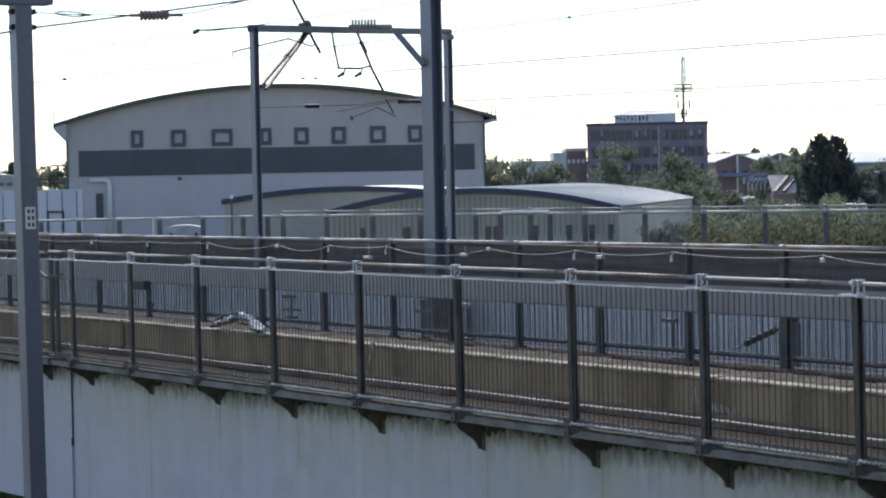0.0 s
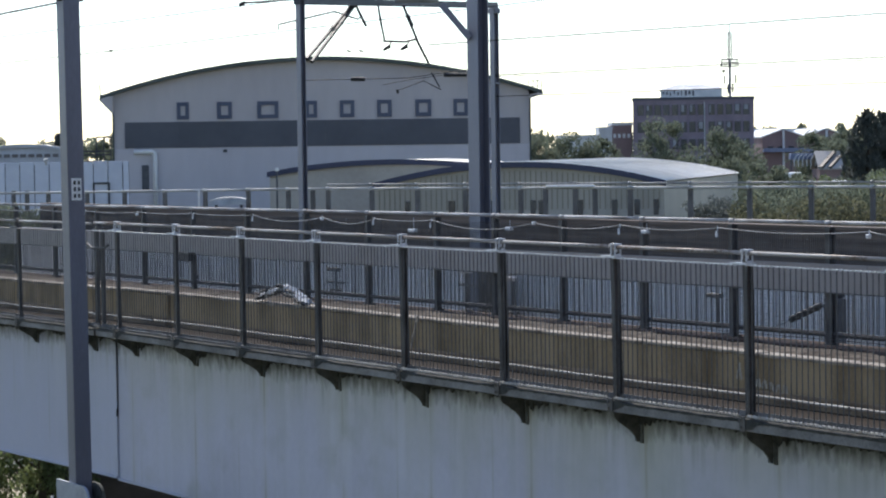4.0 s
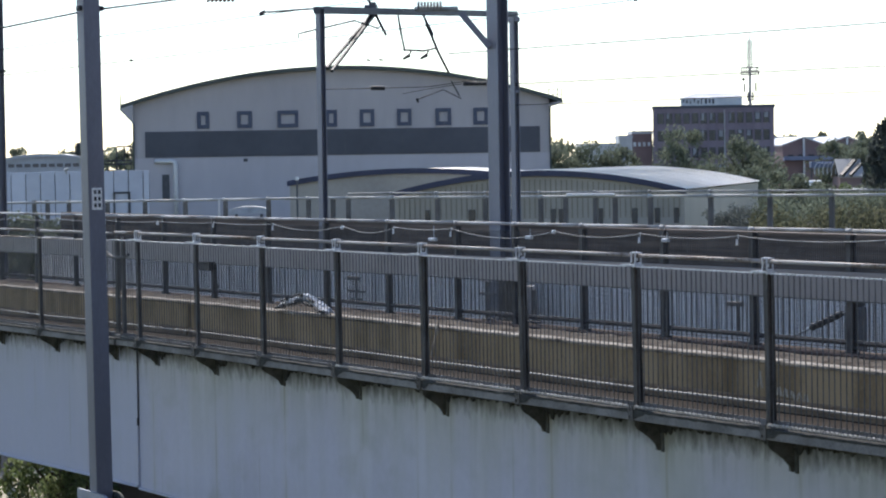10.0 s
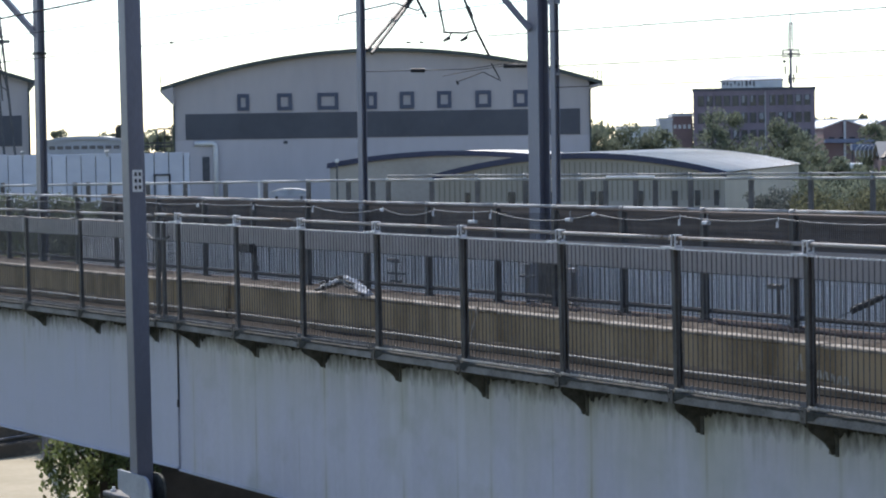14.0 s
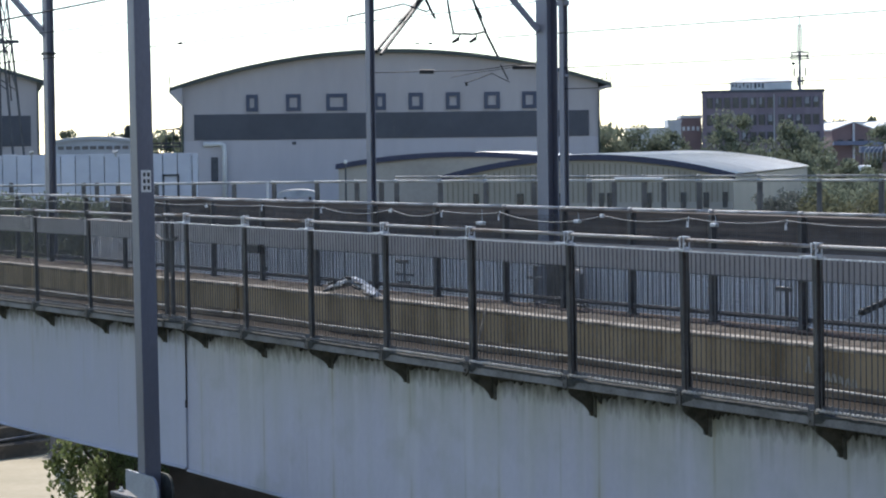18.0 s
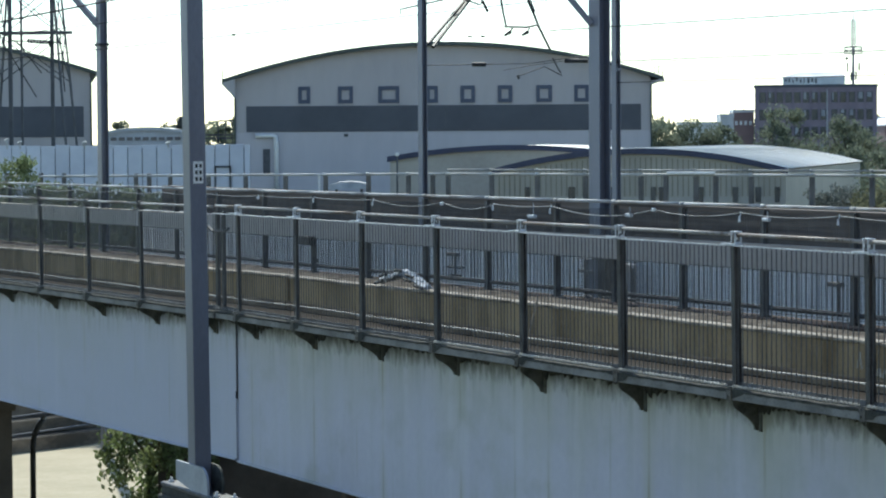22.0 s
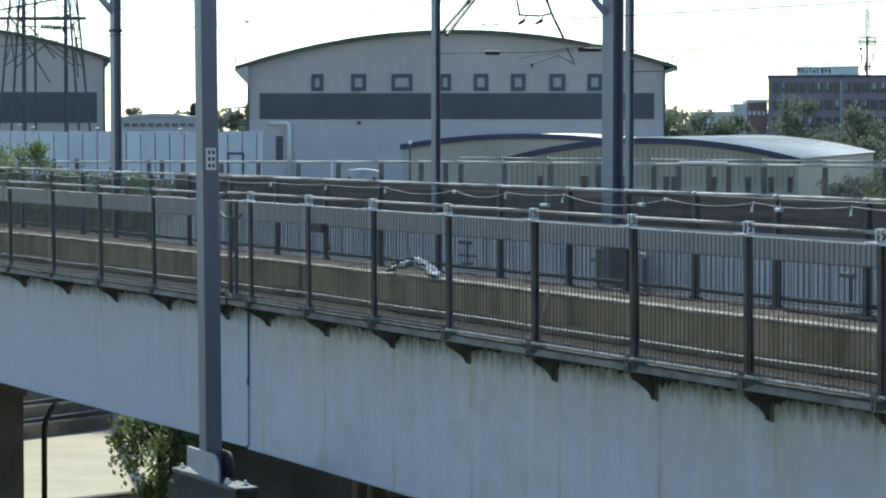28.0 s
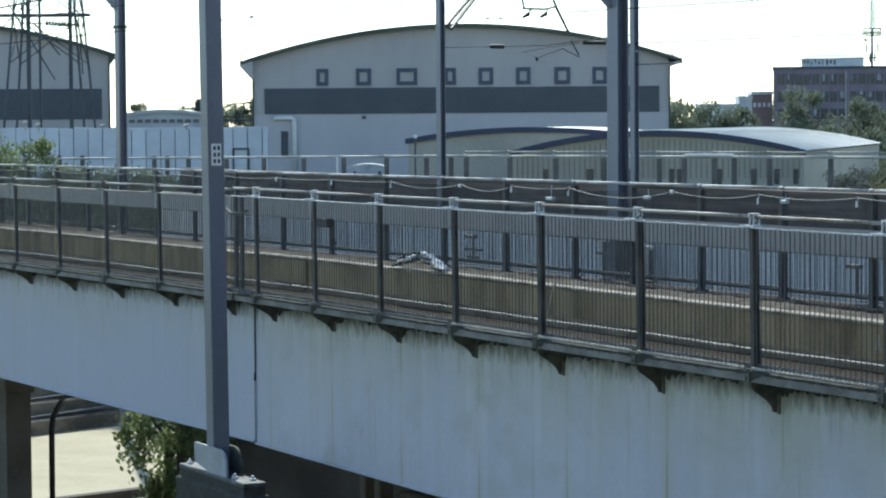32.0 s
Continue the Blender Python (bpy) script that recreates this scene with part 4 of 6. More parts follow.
f = [bm.verts.new(p) for p in ((-5.5, 2.9, 18.7), (4.9, 2.9, 18.7), (4.9, 12.1, 18.7), (-5.5, 12.1, 18.7))]
t = [bm.verts.new(p) for p in ((-2.6, 5, 19.6), (4.3, 5, 19.4), (4.3, 10, 19.4), (-2.6, 10, 19.6))]
bm.faces.new(t)
for i in range(4):
    bm.faces.new((f[i], f[(i + 1) % 4], t[(i + 1) % 4], t[i]))
part("plant_room_roof", bm, M_PLANT, office)
for i in range(9):
    bm = bmesh.new()
    x = -5.1 + 0.62 * i
    box(bm, x, x + rng.uniform(0.15, 0.4), 2.9, 2.98, 17.5 + rng.uniform(0, 0.5), 18.1 + rng.uniform(0, 0.5))
    part("plant_louvre", bm, M_JOINT, office)

tower = thing("radio_tower", pose(58.85, 424, 17.3), "slender steel radio tower with ring platform on the office roof", "tower")
bm = bmesh.new()
bar(bm, (0, 0, 0), (0, 0, 6.4), 0.24, 8, 0.2)
part("pole", bm, M_MAST, tower)
bm = bmesh.new()
for s in ((-0.42, -0.3), (0.42, -0.3), (0, 0.4)):
    bar(bm, (s[0], s[1], 6.4), (s[0] * 0.8, s[1] * 0.8, 10.9), 0.06)
for k in range(10):
    z = 6.4 + 0.46 * k
    q = 1 - 0.022 * k
    p = [Vector((a * q, b * q, z)) for a, b in ((-0.40, -0.29), (0.40, -0.29), (0, 0.38))]
    for i in range(3):
        bar(bm, p[i], p[(i + 1) % 3], 0.04, 4)
        bar(bm, p[i], p[(i + 1) % 3] + Vector((0, 0, 0.44)), 0.04, 4)
bar(bm, (0, 0, 10.4), (0, 0, 12.1), 0.08)
part("lattice_top", bm, M_CABLE, tower, "pale lattice top section")
bm = bmesh.new()
for i in range(12):
    a, b = i * math.pi / 6, (i + 1) * math.pi / 6
    for z in (5.15, 5.75, 6.3):
        bar(bm, (1.45 * math.cos(a), 1.45 * math.sin(a), z), (1.45 * math.cos(b), 1.45 * math.sin(b), z), 0.06, 4)
    bar(bm, (1.45 * math.cos(a), 1.45 * math.sin(a), 5.1), (1.45 * math.cos(a), 1.45 * math.sin(a), 6.5), 0.05, 4)
    if i % 2 == 0:
        bar(bm, (0, 0, 5.15), (1.45 * math.cos(a), 1.45 * math.sin(a), 5.15), 0.05, 4)
part("ring_platform", bm, M_CHANNEL, tower, "grey ring platform with rails")
for x, z in ((-0.95, 2.2), (0.95, 2.3), (-0.35, 0.7), (0.45, 0.8)):
    bm = bmesh.new()
    box(bm, x - 0.13, x + 0.13, -0.3, -0.1, z, z + 1.5, 0.03)
    bar(bm, (x, -0.15, z + 0.6), (0, 0, z + 0.6), 0.04, 5)
    part("antenna", bm, M_CHANNEL, tower, "grey panel antenna")
bm = bmesh.new()
bar(bm, (-1.1, -0.2, 4.4), (-1.1, -0.45, 4.4), 0.28, 12, 0.22)
bar(bm, (-1.1, -0.2, 4.4), (0, 0, 4.4), 0.04, 5)
part("dish", bm, M_JOINT, tower, "small dark dish")


# ---------------------------------------------------------------- far low buildings
def gable_house(name, x0, x1, y, eave, ridge, depth, wall, roof, label, along_x=True):
    th = thing(name, pose(0, y, 0), label, "building")
    bm = bmesh.new()
    box(bm, x0, x1, 0, depth, 0, eave)
    if not along_x:
        a = [bm.verts.new(p) for p in ((x0, -0.002, eave), (x1, -0.002, eave), ((x0 + x1) / 2, -0.002, ridge))]
        bm.faces.new(a)
    part("wall", bm, wall, th)
    if along_x:
        m = depth / 2
        slabs = (((x0 - .2, -.3, eave - .1), (x1 + .2, -.3, eave - .1), (x1 + .2, m, ridge), (x0 - .2, m, ridge)), ((x0 - .2, m, ridge), (x1 + .2, m, ridge), (x1 + .2, depth + .3, eave - .1), (x0 - .2, depth + .3, eave - .1)))
    else:
        m = (x0 + x1) / 2
        slabs = (((x0 - .2, -.3, eave - .1), (m, -.3, ridge), (m, depth, ridge), (x0 - .2, depth, eave - .1)), ((m, -.3, ridge), (x1 + .2, -.3, eave - .1), (x1 + .2, depth, eave - .1), (m, depth, ridge)))
    for s in slabs:
        bm = bmesh.new()
        lo = [bm.verts.new(p) for p in s]
        hi = [bm.verts.new((p[0], p[1], p[2] + 0.22)) for p in s]
        bm.faces.new(lo)
        bm.faces.new(hi)
        for i in range(4):
            bm.faces.new((lo[i], lo[(i + 1) % 4], hi[(i + 1) % 4], hi[i]))
        part("roof_slope", bm, roof, th)
    return th


M_WHITEROOF = material("white_sheet_roof", (0.62, 0.63, 0.64), (0.74, 0.75, 0.75), 0.2, 0.5, 0.0, 0.0, fine=1.5)
M_PALEROOF = material("pale_house_roof", (0.32, 0.30, 0.28), (0.42, 0.40, 0.37), 0.4, 0.7, 0, 0.0, fine=3)
M_BLUEWALL = material("hazy_blue_sheet", (0.15, 0.18, 0.28), (0.24, 0.27, 0.37), 0.3, 0.6, 0, 0.0, fine=2)
for x0, x1, ya in ((66.6, 73.95, 440), (74.0, 81.6, 440)):
    th = gable_house("warehouse", x0, x1, ya, 10.62, 11.9, 30, M_REDBRICK, M_WHITEROOF, "red brick warehouse with a white sheet roof", False)
    for i in range(4):
        bm = bmesh.new()
        xx = x0 + 0.9 + i * 1.8
        box(bm, xx, xx + 1.0, -0.06, 0.01, 8.0, 9.0)
        part("window", bm, M_GLASS, th)
    bm = bmesh.new()
    box(bm, (x0 + x1) / 2 - 0.18, (x0 + x1) / 2 + 0.18, -0.35, -0.05, 5, 11.75)
    part("downpipe", bm, M_WHITEROOF, th, "white gable pipe")
    bm = bmesh.new()
    box(bm, x0, x1, -1.7, -0.36, 8.0, 8.7)
    part("canopy_edge", bm, M_BLUEWALL, th, "blue canopy edge")
gable_house("warehouse", 77.6, 95.0, 381, 9.9, 11.5, 20, M_BLUEWALL, M_WHITEROOF, "far warehouse with a pale sheet roof")
th = gable_house("house", 51.5, 54.1, 296, 6.3, 8.2, 5, M_REDBRICK, M_PALEROOF, "low brick house with a pale pitched roof")
for xa, xb, f in ((51.6, 53.6, 0.85), (52.6, 54.1, 0.6)):
    bm = bmesh.new()
    beam(bm, (xa, -0.3, 6.45), (xb, 2.5 * f, 6.45 + 2.1 * f), 0.5, 0.3)
    part("roof_beam", bm, M_BLACK, th, "dark sloping roof beam")
th = thing("market_awning", pose(2.4, 300, 0), "blue awning with white ribs before the warehouses", "awning")
bm = bmesh.new()
box(bm, 46.4, 49.6, 0, 1.5, 7.4, 8.15, 0.05)
part("sheet", bm, M_BLUEWALL, th)
for i in range(6):
    bm = bmesh.new()
    chain(bm, [(46.8 + 0.5 * i, -0.1, 6.6), (46.75 + 0.5 * i, -0.1, 7.3), (46.95 + 0.5 * i, -0.1, 7.8), (47.3 + 0.5 * i, -0.1, 8.0)], 0.06, 5)
    part("rib", bm, M_WHITEROOF, th)
for x in (46.5, 49.5):
    bm = bmesh.new()
    box(bm, x - 0.06, x + 0.06, 0.4, 0.6, 0, 7.4)
    part("leg", bm, M_JOINT, th)
# stepped block beside the office
for x0, x1, z, mat, lab in ((39.6, 43.0, 13.4, M_REDBRICK, "brick annex with pale top storey"), (37.4, 39.6, 12.7, M_PLANT, "pale flat-roofed block beside the office"), (30.6, 37.2, 11.4, M_PLANT, "long pale flat-roofed block")):
    th = thing("annex_block", pose(0, 430, 0), lab, "building")
    bm = bmesh.new()
    box(bm, x0, x1, 0, 8, 0, z - 0.5)
    part("wall", bm, mat, th)
    bm = bmesh.new()
    box(bm, x0 - 0.1, x1 + 0.1, -0.15, 8.1, z - 0.5, z)
    part("parapet", bm, M_PLANT, th)
    n = int((x1 - x0) / 0.8)
    for i in range(n):
        bm = bmesh.new()
        box(bm, x0 + 0.2 + 0.8 * i, x0 + 0.65 + 0.8 * i, -0.05, 0.01, z - 2.6, z - 1.9)
        part("window", bm, M_WHITEROOF if mat is M_REDBRICK else M_GLASS, th)
for x, h in ((40.0, 15.2), (41.4, 15.4)):
    ob = bmesh.new()
    bar(ob, (0, 0, 13.3), (0, 0, h), 0.05, 5)
    th = part("roof_aerial", ob, M_JOINT, None)
    th.location = (x, 431, 0)
    tagged(th, "thin grey aerial on the annex roof", "aerial")

# left distance: pale low roofs behind the hoarding
depot = barrel("depot", (-41.7, 300), 9.6, 16, 0, 9.95, 10.45, "low depot with a pale curved roof beyond the hoarding", M_WHITEROOF, M_WHITEROOF)
for i in range(9):
    bm = bmesh.new()
    box(bm, -4.2 + 0.95 * i, -3.5 + 0.95 * i, 0.08, 0.2, 8.9, 9.3)
    part("window", bm, M_BAND, depot)
th = thing("steel_gantry", pose(-32.9, 292, 0), "dark steel gantry frame beside the shed", "gantry")
for x in (0.65, 1.5, 2.3):
    bm = bmesh.new()
    box(bm, x - 0.06, x + 0.06, -0.06, 0.06, 0, 11.1)
    part("upright", bm, M_JOINT, th)
for z in (9.1, 9.5, 11.1):
    bm = bmesh.new()
    box(bm, -2.6 if z < 9.55 else 0.65, 2.3, -0.07, 0.07, z - 0.09, z + 0.09)
    part("crossbar", bm, M_JOINT, th)

# ---------------------------------------------------------------- shed fittings
W0 = shed.matrix_basis.inverted()


def on_shed(x, z, y=249.6):
    return W0 @ Vector((x, y, z))


bm = bmesh.new()
chain(bm, [on_shed(-23.9, 9.3), on_shed(-22.2, 9.3), on_shed(-21.92, 9.15), on_shed(-21.86, 8.8), on_shed(-21.86, 3.0)], 0.24, 10)
part("duct", bm, M_PLANT, shed, "pale bent duct", True)
bm = bmesh.new()
box(bm, -23.2 - SX, -22.5 - SX, -0.14, -0.07, 5.6, 8.0)
part("door", bm, M_JOINT, shed, "dark door")
bm = bmesh.new()
box(bm, -15.2 - SX, -14.8 - SX, -0.3, -0.06, 9.15, 9.45)
part("wall_vent", bm, M_JOINT, shed)
for side in (-1, 1):
    bm = bmesh.new()
    x0, x1 = side * sh, side * (sh + 1.3)
    prof = ((x0, 14.86), (x1, 14.50), (x1, 14.40), (x0, 13.0)) if side < 0 else ((x0, 14.4), (x1, 14.7), (x1, 14.45), (x0, 14.1))
    a = [bm.verts.new((x, -0.95, z)) for x, z in prof]
    b = [bm.verts.new((x, 55, z)) for x, z in prof]
    bm.faces.new(a)
    bm.faces.new(b[::-1])
    for i in range(4):
        bm.faces.new((a[i], a[(i + 1) % 4], b[(i + 1) % 4], b[i]))
    part("eave_soffit", bm, M_SHEDWALL, shed, "sloping pale eave soffit")
bm = bmesh.new()
bar(bm, (-sh - 1.2, -0.6, 14.8), (-sh - 1.25, -0.6, 16.0), 0.06, 5)
part("aerial", bm, M_SHEDROOF, shed, "thin aerial at the eave")
bm = bmesh.new()
bar(bm, (-sh + 1.2, -0.6, 15.6), (-sh + 1.2, -0.6, 16.8), 0.03, 5)
part("aerial", bm, M_JOINT, shed)
for i in range(4):
    bm = bmesh.new()
    x = sh - 0.1 + 0.42 * i
    bar(bm, (x, -0.6, 14.7), (x + 0.05, -0.6, 15.9 - 0.1 * (i % 2)), 0.05, 5)
    part("guard_post", bm, M_JOINT, shed)
for z in (15.2, 15.75):
    bm = bmesh.new()
    bar(bm, (sh - 0.1, -0.6, z), (sh + 1.25, -0.6, z + 0.05), 0.04, 5)
    part("guard_rail", bm, M_JOINT, shed)
bm = bmesh.new()
box(bm, sh - 0.02, sh + 0.14, -0.2, 0.1, 0, 14.2)
part("corner_trim", bm, M_SHEDROOF, shed, "dark green corner trim")
bm = bmesh.new()
box(bm, -sh - 0.14, -sh + 0.02, -0.2, 0.1, 0, 13.2)
part("corner_trim", bm, M_SHEDROOF, shed, "dark green corner trim")
for x in (-5.2, 0.4):
    bm = bmesh.new()
    box(bm, x - SX - 0.03, x - SX + 0.03, -0.16, -0.1, 9.9, 12.1)
    part("louvre_joint", bm, M_JOINT, shed)
for i in range(1, 26):
    bm = bmesh.new()
    x = -sh + i * 2 * sh / 26
    box(bm, x - 0.025, x + 0.025, -0.075, -0.055, 0.2, 9.55)
    part("cladding_rib", bm, M_SHEDLOW, shed)
bm = bmesh.new()
box(bm, sh2 - 0.02, sh2 + 0.16, -0.2, 0.1, 0, 14.9)
part("corner_trim", bm, M_SHEDROOF, shed2, "dark green corner trim")

# ---------------------------------------------------------------- low building front
# added dark boxes stand in for dark shapes moving past the far fence
for x, w2 in ((-7.6, 0.16), (-4.53, 0.22), (-1.9, 0.16), (1.03, 0.17), (1.65, 0.24), (4.2, 0.2), (6.54, 0.18), (8.05, 0.18), (9.3, 0.16)):
    bm = bmesh.new()
    box(bm, x - w2, x + w2, 0.02, 0.2, 4.6, 5.62)
    w = part("window", bm, M_GLASS, low2, "small dark block standing in for passing dark shapes")
    bm = bmesh.new()
    box(bm, x - w2 - 0.05, x + w2 + 0.05, 0.0, 0.16, 4.54, 4.6)
    part("block_sill", bm, M_CREAM, w)
# ribs coloured darker than the wall so their relief reads as shaded
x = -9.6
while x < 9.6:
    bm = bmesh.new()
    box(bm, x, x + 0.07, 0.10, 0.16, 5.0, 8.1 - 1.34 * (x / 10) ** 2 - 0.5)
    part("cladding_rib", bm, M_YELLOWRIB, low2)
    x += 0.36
bm = bmesh.new()
box(bm, -9.8, 9.8, 0.05, 0.16, 0, 4.95)
part("lower_wall", bm, M_CREAM, low2, "cream lower wall")
for i in range(1, 16):
    bm = bmesh.new()
    yy = 47 * i / 16
    N = 20
    pts = [(-10 + 20 * k / N, yy, 8.18 - 1.34 * ((-10 + 20 * k / N) / 10) ** 2 + 0.03) for k in range(N + 1)]
    chain(bm, pts, 0.035, 4)
    part("roof_seam", bm, M_ROOFSHEET, low2)
th = thing("yard_lamp", pose(-5.6, 140, 0), "slim lamp post with a bright head beside the low building", "lamp post")
bm = bmesh.new()
bar(bm, (0, 0, 0), (0, 0, 8.0), 0.05, 6)
part("post", bm, M_JOINT, th)
bm = bmesh.new()
box(bm, -0.1, 0.1, -0.08, 0.08, 8.0, 8.2, 0.03)
part("lamp_head", bm, M_WHITE, th, "pale lamp head")
# rounded grey canopy between fence and shed
th = thing("canopy", pose(-6.0, 101, 0), "rounded dull grey canopy beyond the far fence", "canopy")
bm = bmesh.new()
N = 12
pr = [(-0.86 * math.cos(math.pi * i / N), 6.98 + 0.30 * math.sin(math.pi * i / N) ** 0.8) for i in range(N + 1)]
a = [bm.verts.new((x, 0, z)) for x, z in pr]
b = [bm.verts.new((x, 1.6, z)) for x, z in pr]
bm.faces.new(a)
bm.faces.new(b[::-1])
for i in range(N):
    bm.faces.new((a[i], a[i + 1], b[i + 1], b[i]))
part("cover", bm, M_PALERAIL, th, "", True)
for x in (-0.5, 0.5):
    bm = bmesh.new()
    box(bm, x - 0.05, x + 0.05, 0.6, 0.7, 0, 7.0)
    part("leg", bm, M_JOINT, th)


def van(x, y, z, yaw, label):
    th = thing("van", pose(x, y, z, 0, 0, yaw), label, "van")
    bm = bmesh.new()
    pr = ((-2.4, 0.35), (2.3, 0.35), (2.35, 1.0), (1.75, 1.15), (1.2, 1.95), (0.9, 2.1), (-2.3, 2.1), (-2.45, 1.9))
    a = [bm.verts.new((p, -0.9, q)) for p, q in pr]
    b = [bm.verts.new((p, 0.9, q)) for p, q in pr]
    bm.faces.new(a)
    bm.faces.new(b[::-1])
    for i in range(8):
        bm.faces.new((a[i], a[(i + 1) % 8], b[(i + 1) % 8], b[i]))
    bmesh.ops.bevel(bm, geom=list(bm.edges), offset=0.06, segments=1, affect="EDGES")
    part("body", bm, M_WHITE, th)
    bm = bmesh.new()
    box(bm, 0.1, 1.15, -0.93, 0.93, 1.3, 1.8)
    part("side_window", bm, M_GLASS, th)
    for px in (-1.5, 1.5):
        for py in (-0.85, 0.85):
            bm = bmesh.new()
            bar(bm, (px, py - 0.1, 0.34), (px, py + 0.1, 0.34), 0.34, 12)
            part("wheel", bm, M_BLACK, th)
    return th


# a raised parking deck carries the vans whose roofs show above the far fence
bm = bmesh.new()
box(bm, 34, 43, 234, 258, 0, 4.45)
box(bm, 43, 60, 244, 256, 0, 3.5)
ob = part("parking_terrace", bm, M_GROUND, None)
tagged(ob, "raised overgrown parking terrace behind the shrubs", "deck", kind="structure")
van(38.7, 238, 4.45, 78, "white van parked behind the shrubs")
van(44.6, 249, 3.5, 92, "white van parked beyond the fence")
van(51.0, 248, 3.5, 90, "white van parked before the conifers")
th = thing("street_lamp", pose(50.6, 235, 0), "slender grey street lamp in front of the conifers", "lamp post")
bm = bmesh.new()
bar(bm, (0, 0, 0), (0, 0, 8.6), 0.09, 6, 0.06)
part("post", bm, M_JOINT, th)
bm = bmesh.new()
box(bm, -0.25, 0.25, -0.12, 0.12, 8.6, 8.75, 0.03)
part("lamp_head", bm, M_PLANT, th)

rng = random.Random(31)
bm = bmesh.new()
for i in range(420):
    x = rng.uniform(22, 42)
    top = 6.6 + 0.35 * math.sin(x * 0.9) + 0.3 * math.sin(x * 2.3 + 1)
    leaf_cloud(bm, (x, rng.uniform(148, 156), top - 3.2 * rng.random() ** 0.8), (0.8, 0.7, 0.55), 90, 0.10, rng)
ob = part("hedge", bm, M_LEAF, None)
tagged(ob, "dense unkempt hedge behind the far fence", "hedge", kind="stuff")
bm = bmesh.new()
for i in range(360):
    x = rng.uniform(16.2, 34)
    leaf_cloud(bm, (x, rng.uniform(112, 120), rng.uniform(3.2, 6.3)), (0.7, 0.6, 0.5), 60, 0.11, rng)
ob = part("scrub", bm, M_DRY, None)
tagged(ob, "dry yellowing scrub behind the far fence", "scrub", kind="stuff")
bm = bmesh.new()
for i in range(150):
    x = rng.uniform(19.3, 25.5)
    leaf_cloud(bm, (x, 161 - 0.25 * (x - 20) + rng.uniform(-1.2, 0.6), 3.2 + 2.3 * rng.random() + 0.35 * math.sin(2.1 * x)), (0.45, 0.4, 0.4), 60, 0.09, rng)
ob = part("shrubs", bm, M_LEAFDARK, None)
tagged(ob, "low dark shrubs along the side of the low building", "shrubs", kind="stuff")
bm = bmesh.new()
for i in range(330):
    x = rng.uniform(-25, -10.6)
    top = 7.35 + 0.18 * math.sin(1.3 * x) + 0.12 * math.sin(3.1 * x + 2)
    leaf_cloud(bm, (x, rng.uniform(79.5, 82.5), top - 2.0 * rng.random() ** 1.2), (0.5, 0.5, 0.34), 60, 0.075, rng)
ob = part("bramble_bank", bm, M_LEAF, None)
tagged(ob, "dark green brambles on the bank beyond the tracks", "brambles", kind="stuff")
for i, (x, y, h, w) in enumerate(((33, 225, 7.6, 5), (36, 228, 7.1, 4.5), (38.0, 262, 6.35, 4.0), (41.6, 236, 6.2, 3), (30.5, 222, 8.0, 5), (44.5, 226, 6.4, 5), (28, 230, 8.2, 5), (57.5, 240, 8.0, 6), (61, 245, 8.4, 6), (35.0, 210, 6.6, 3.6), (54, 300, 9.8, 6), (60, 300, 9.5, 6), (66, 300, 9.8, 7), (72, 300, 9.0, 7))):
    tree(x, y, 0, h, w, 240 + i, "leafy tree before the far warehouses", clumps=40, per=110, size=0.15, trunk=0.15, leaf=M_LEAFLIGHT if i in (3, 5) else M_LEAF)
bm = bmesh.new()
box(bm, 69.0, 84.5, 474, 490, 11.95, 12.35)
ob = part("sheet_roof", bm, M_WHITEROOF, gable_house("warehouse", 69.2, 84.3, 474, 11.8, 11.9, 16, M_REDBRICK, M_WHITEROOF, "broad warehouse with a flat white roof"))
ob.location = (0, -474, 0)

# ---------------------------------------------------------------- lattice pylon and skyline trees
pyl = thing("lattice_pylon", pose(-35.0, 190, 0), "dark steel lattice pylon standing before the second shed", "pylon")


def leg_at(sx, sy, z):
    k = 3.7 - 0.082 * z
    return Vector((sx * k, sy * k * 0.8, z))


for sx, sy in ((-1, -1), (1, -1), (1, 1), (-1, 1)):
    bm = bmesh.new()
    beam(bm, leg_at(sx, sy, 0), leg_at(sx, sy, 24), 0.13, 0.13)
    part("leg", bm, M_JOINT, pyl)
levels = (13.4, 17.0, 20.5, 24.0)
for z0, z1 in zip(levels, levels[1:]):
    for (ax, ay), (bx, by) in (((-1, -1), (1, -1)), ((1, -1), (1, 1)), ((1, 1), (-1, 1)), ((-1, 1), (-1, -1))):
        for p, q in ((leg_at(ax, ay, z0), leg_at(bx, by, z1)), (leg_at(bx, by, z0), leg_at(ax, ay, z1)), (leg_at(ax, ay, z1), leg_at(bx, by, z1))):
            bm = bmesh.new()
            beam(bm, p, q, 0.08, 0.08)
            part("brace", bm, M_JOINT, pyl)
for x, w in ((-1.45, 0.28), (-0.6, 0.17), (1.7, 0.26)):
    bm = bmesh.new()
    beam(bm, (x, -0.4, 0), (x, -0.4, 24), w, w)
    part("riser", bm, M_JOINT, pyl, "dark riser pipe")
bm = bmesh.new()
beam(bm, (-6.5, -0.8, 17.0), (3.3, -0.8, 17.0), 0.24, 0.24)
part("crossarm", bm, M_JOINT, pyl)
bm = bmesh.new()
for i in range(9):
    bar(bm, (0.0 + 0.22 * i, -1.0, 16.4 - 0.02 * i), (0.12 + 0.22 * i, -1.0, 16.4 - 0.02 * i), 0.2, 10)
bar(bm, (-1.5, -1.0, 16.45), (2.6, -1.0, 16.2), 0.05, 5)
part("insulator_string", bm, M_BLACK, pyl, "dark ribbed insulator string")
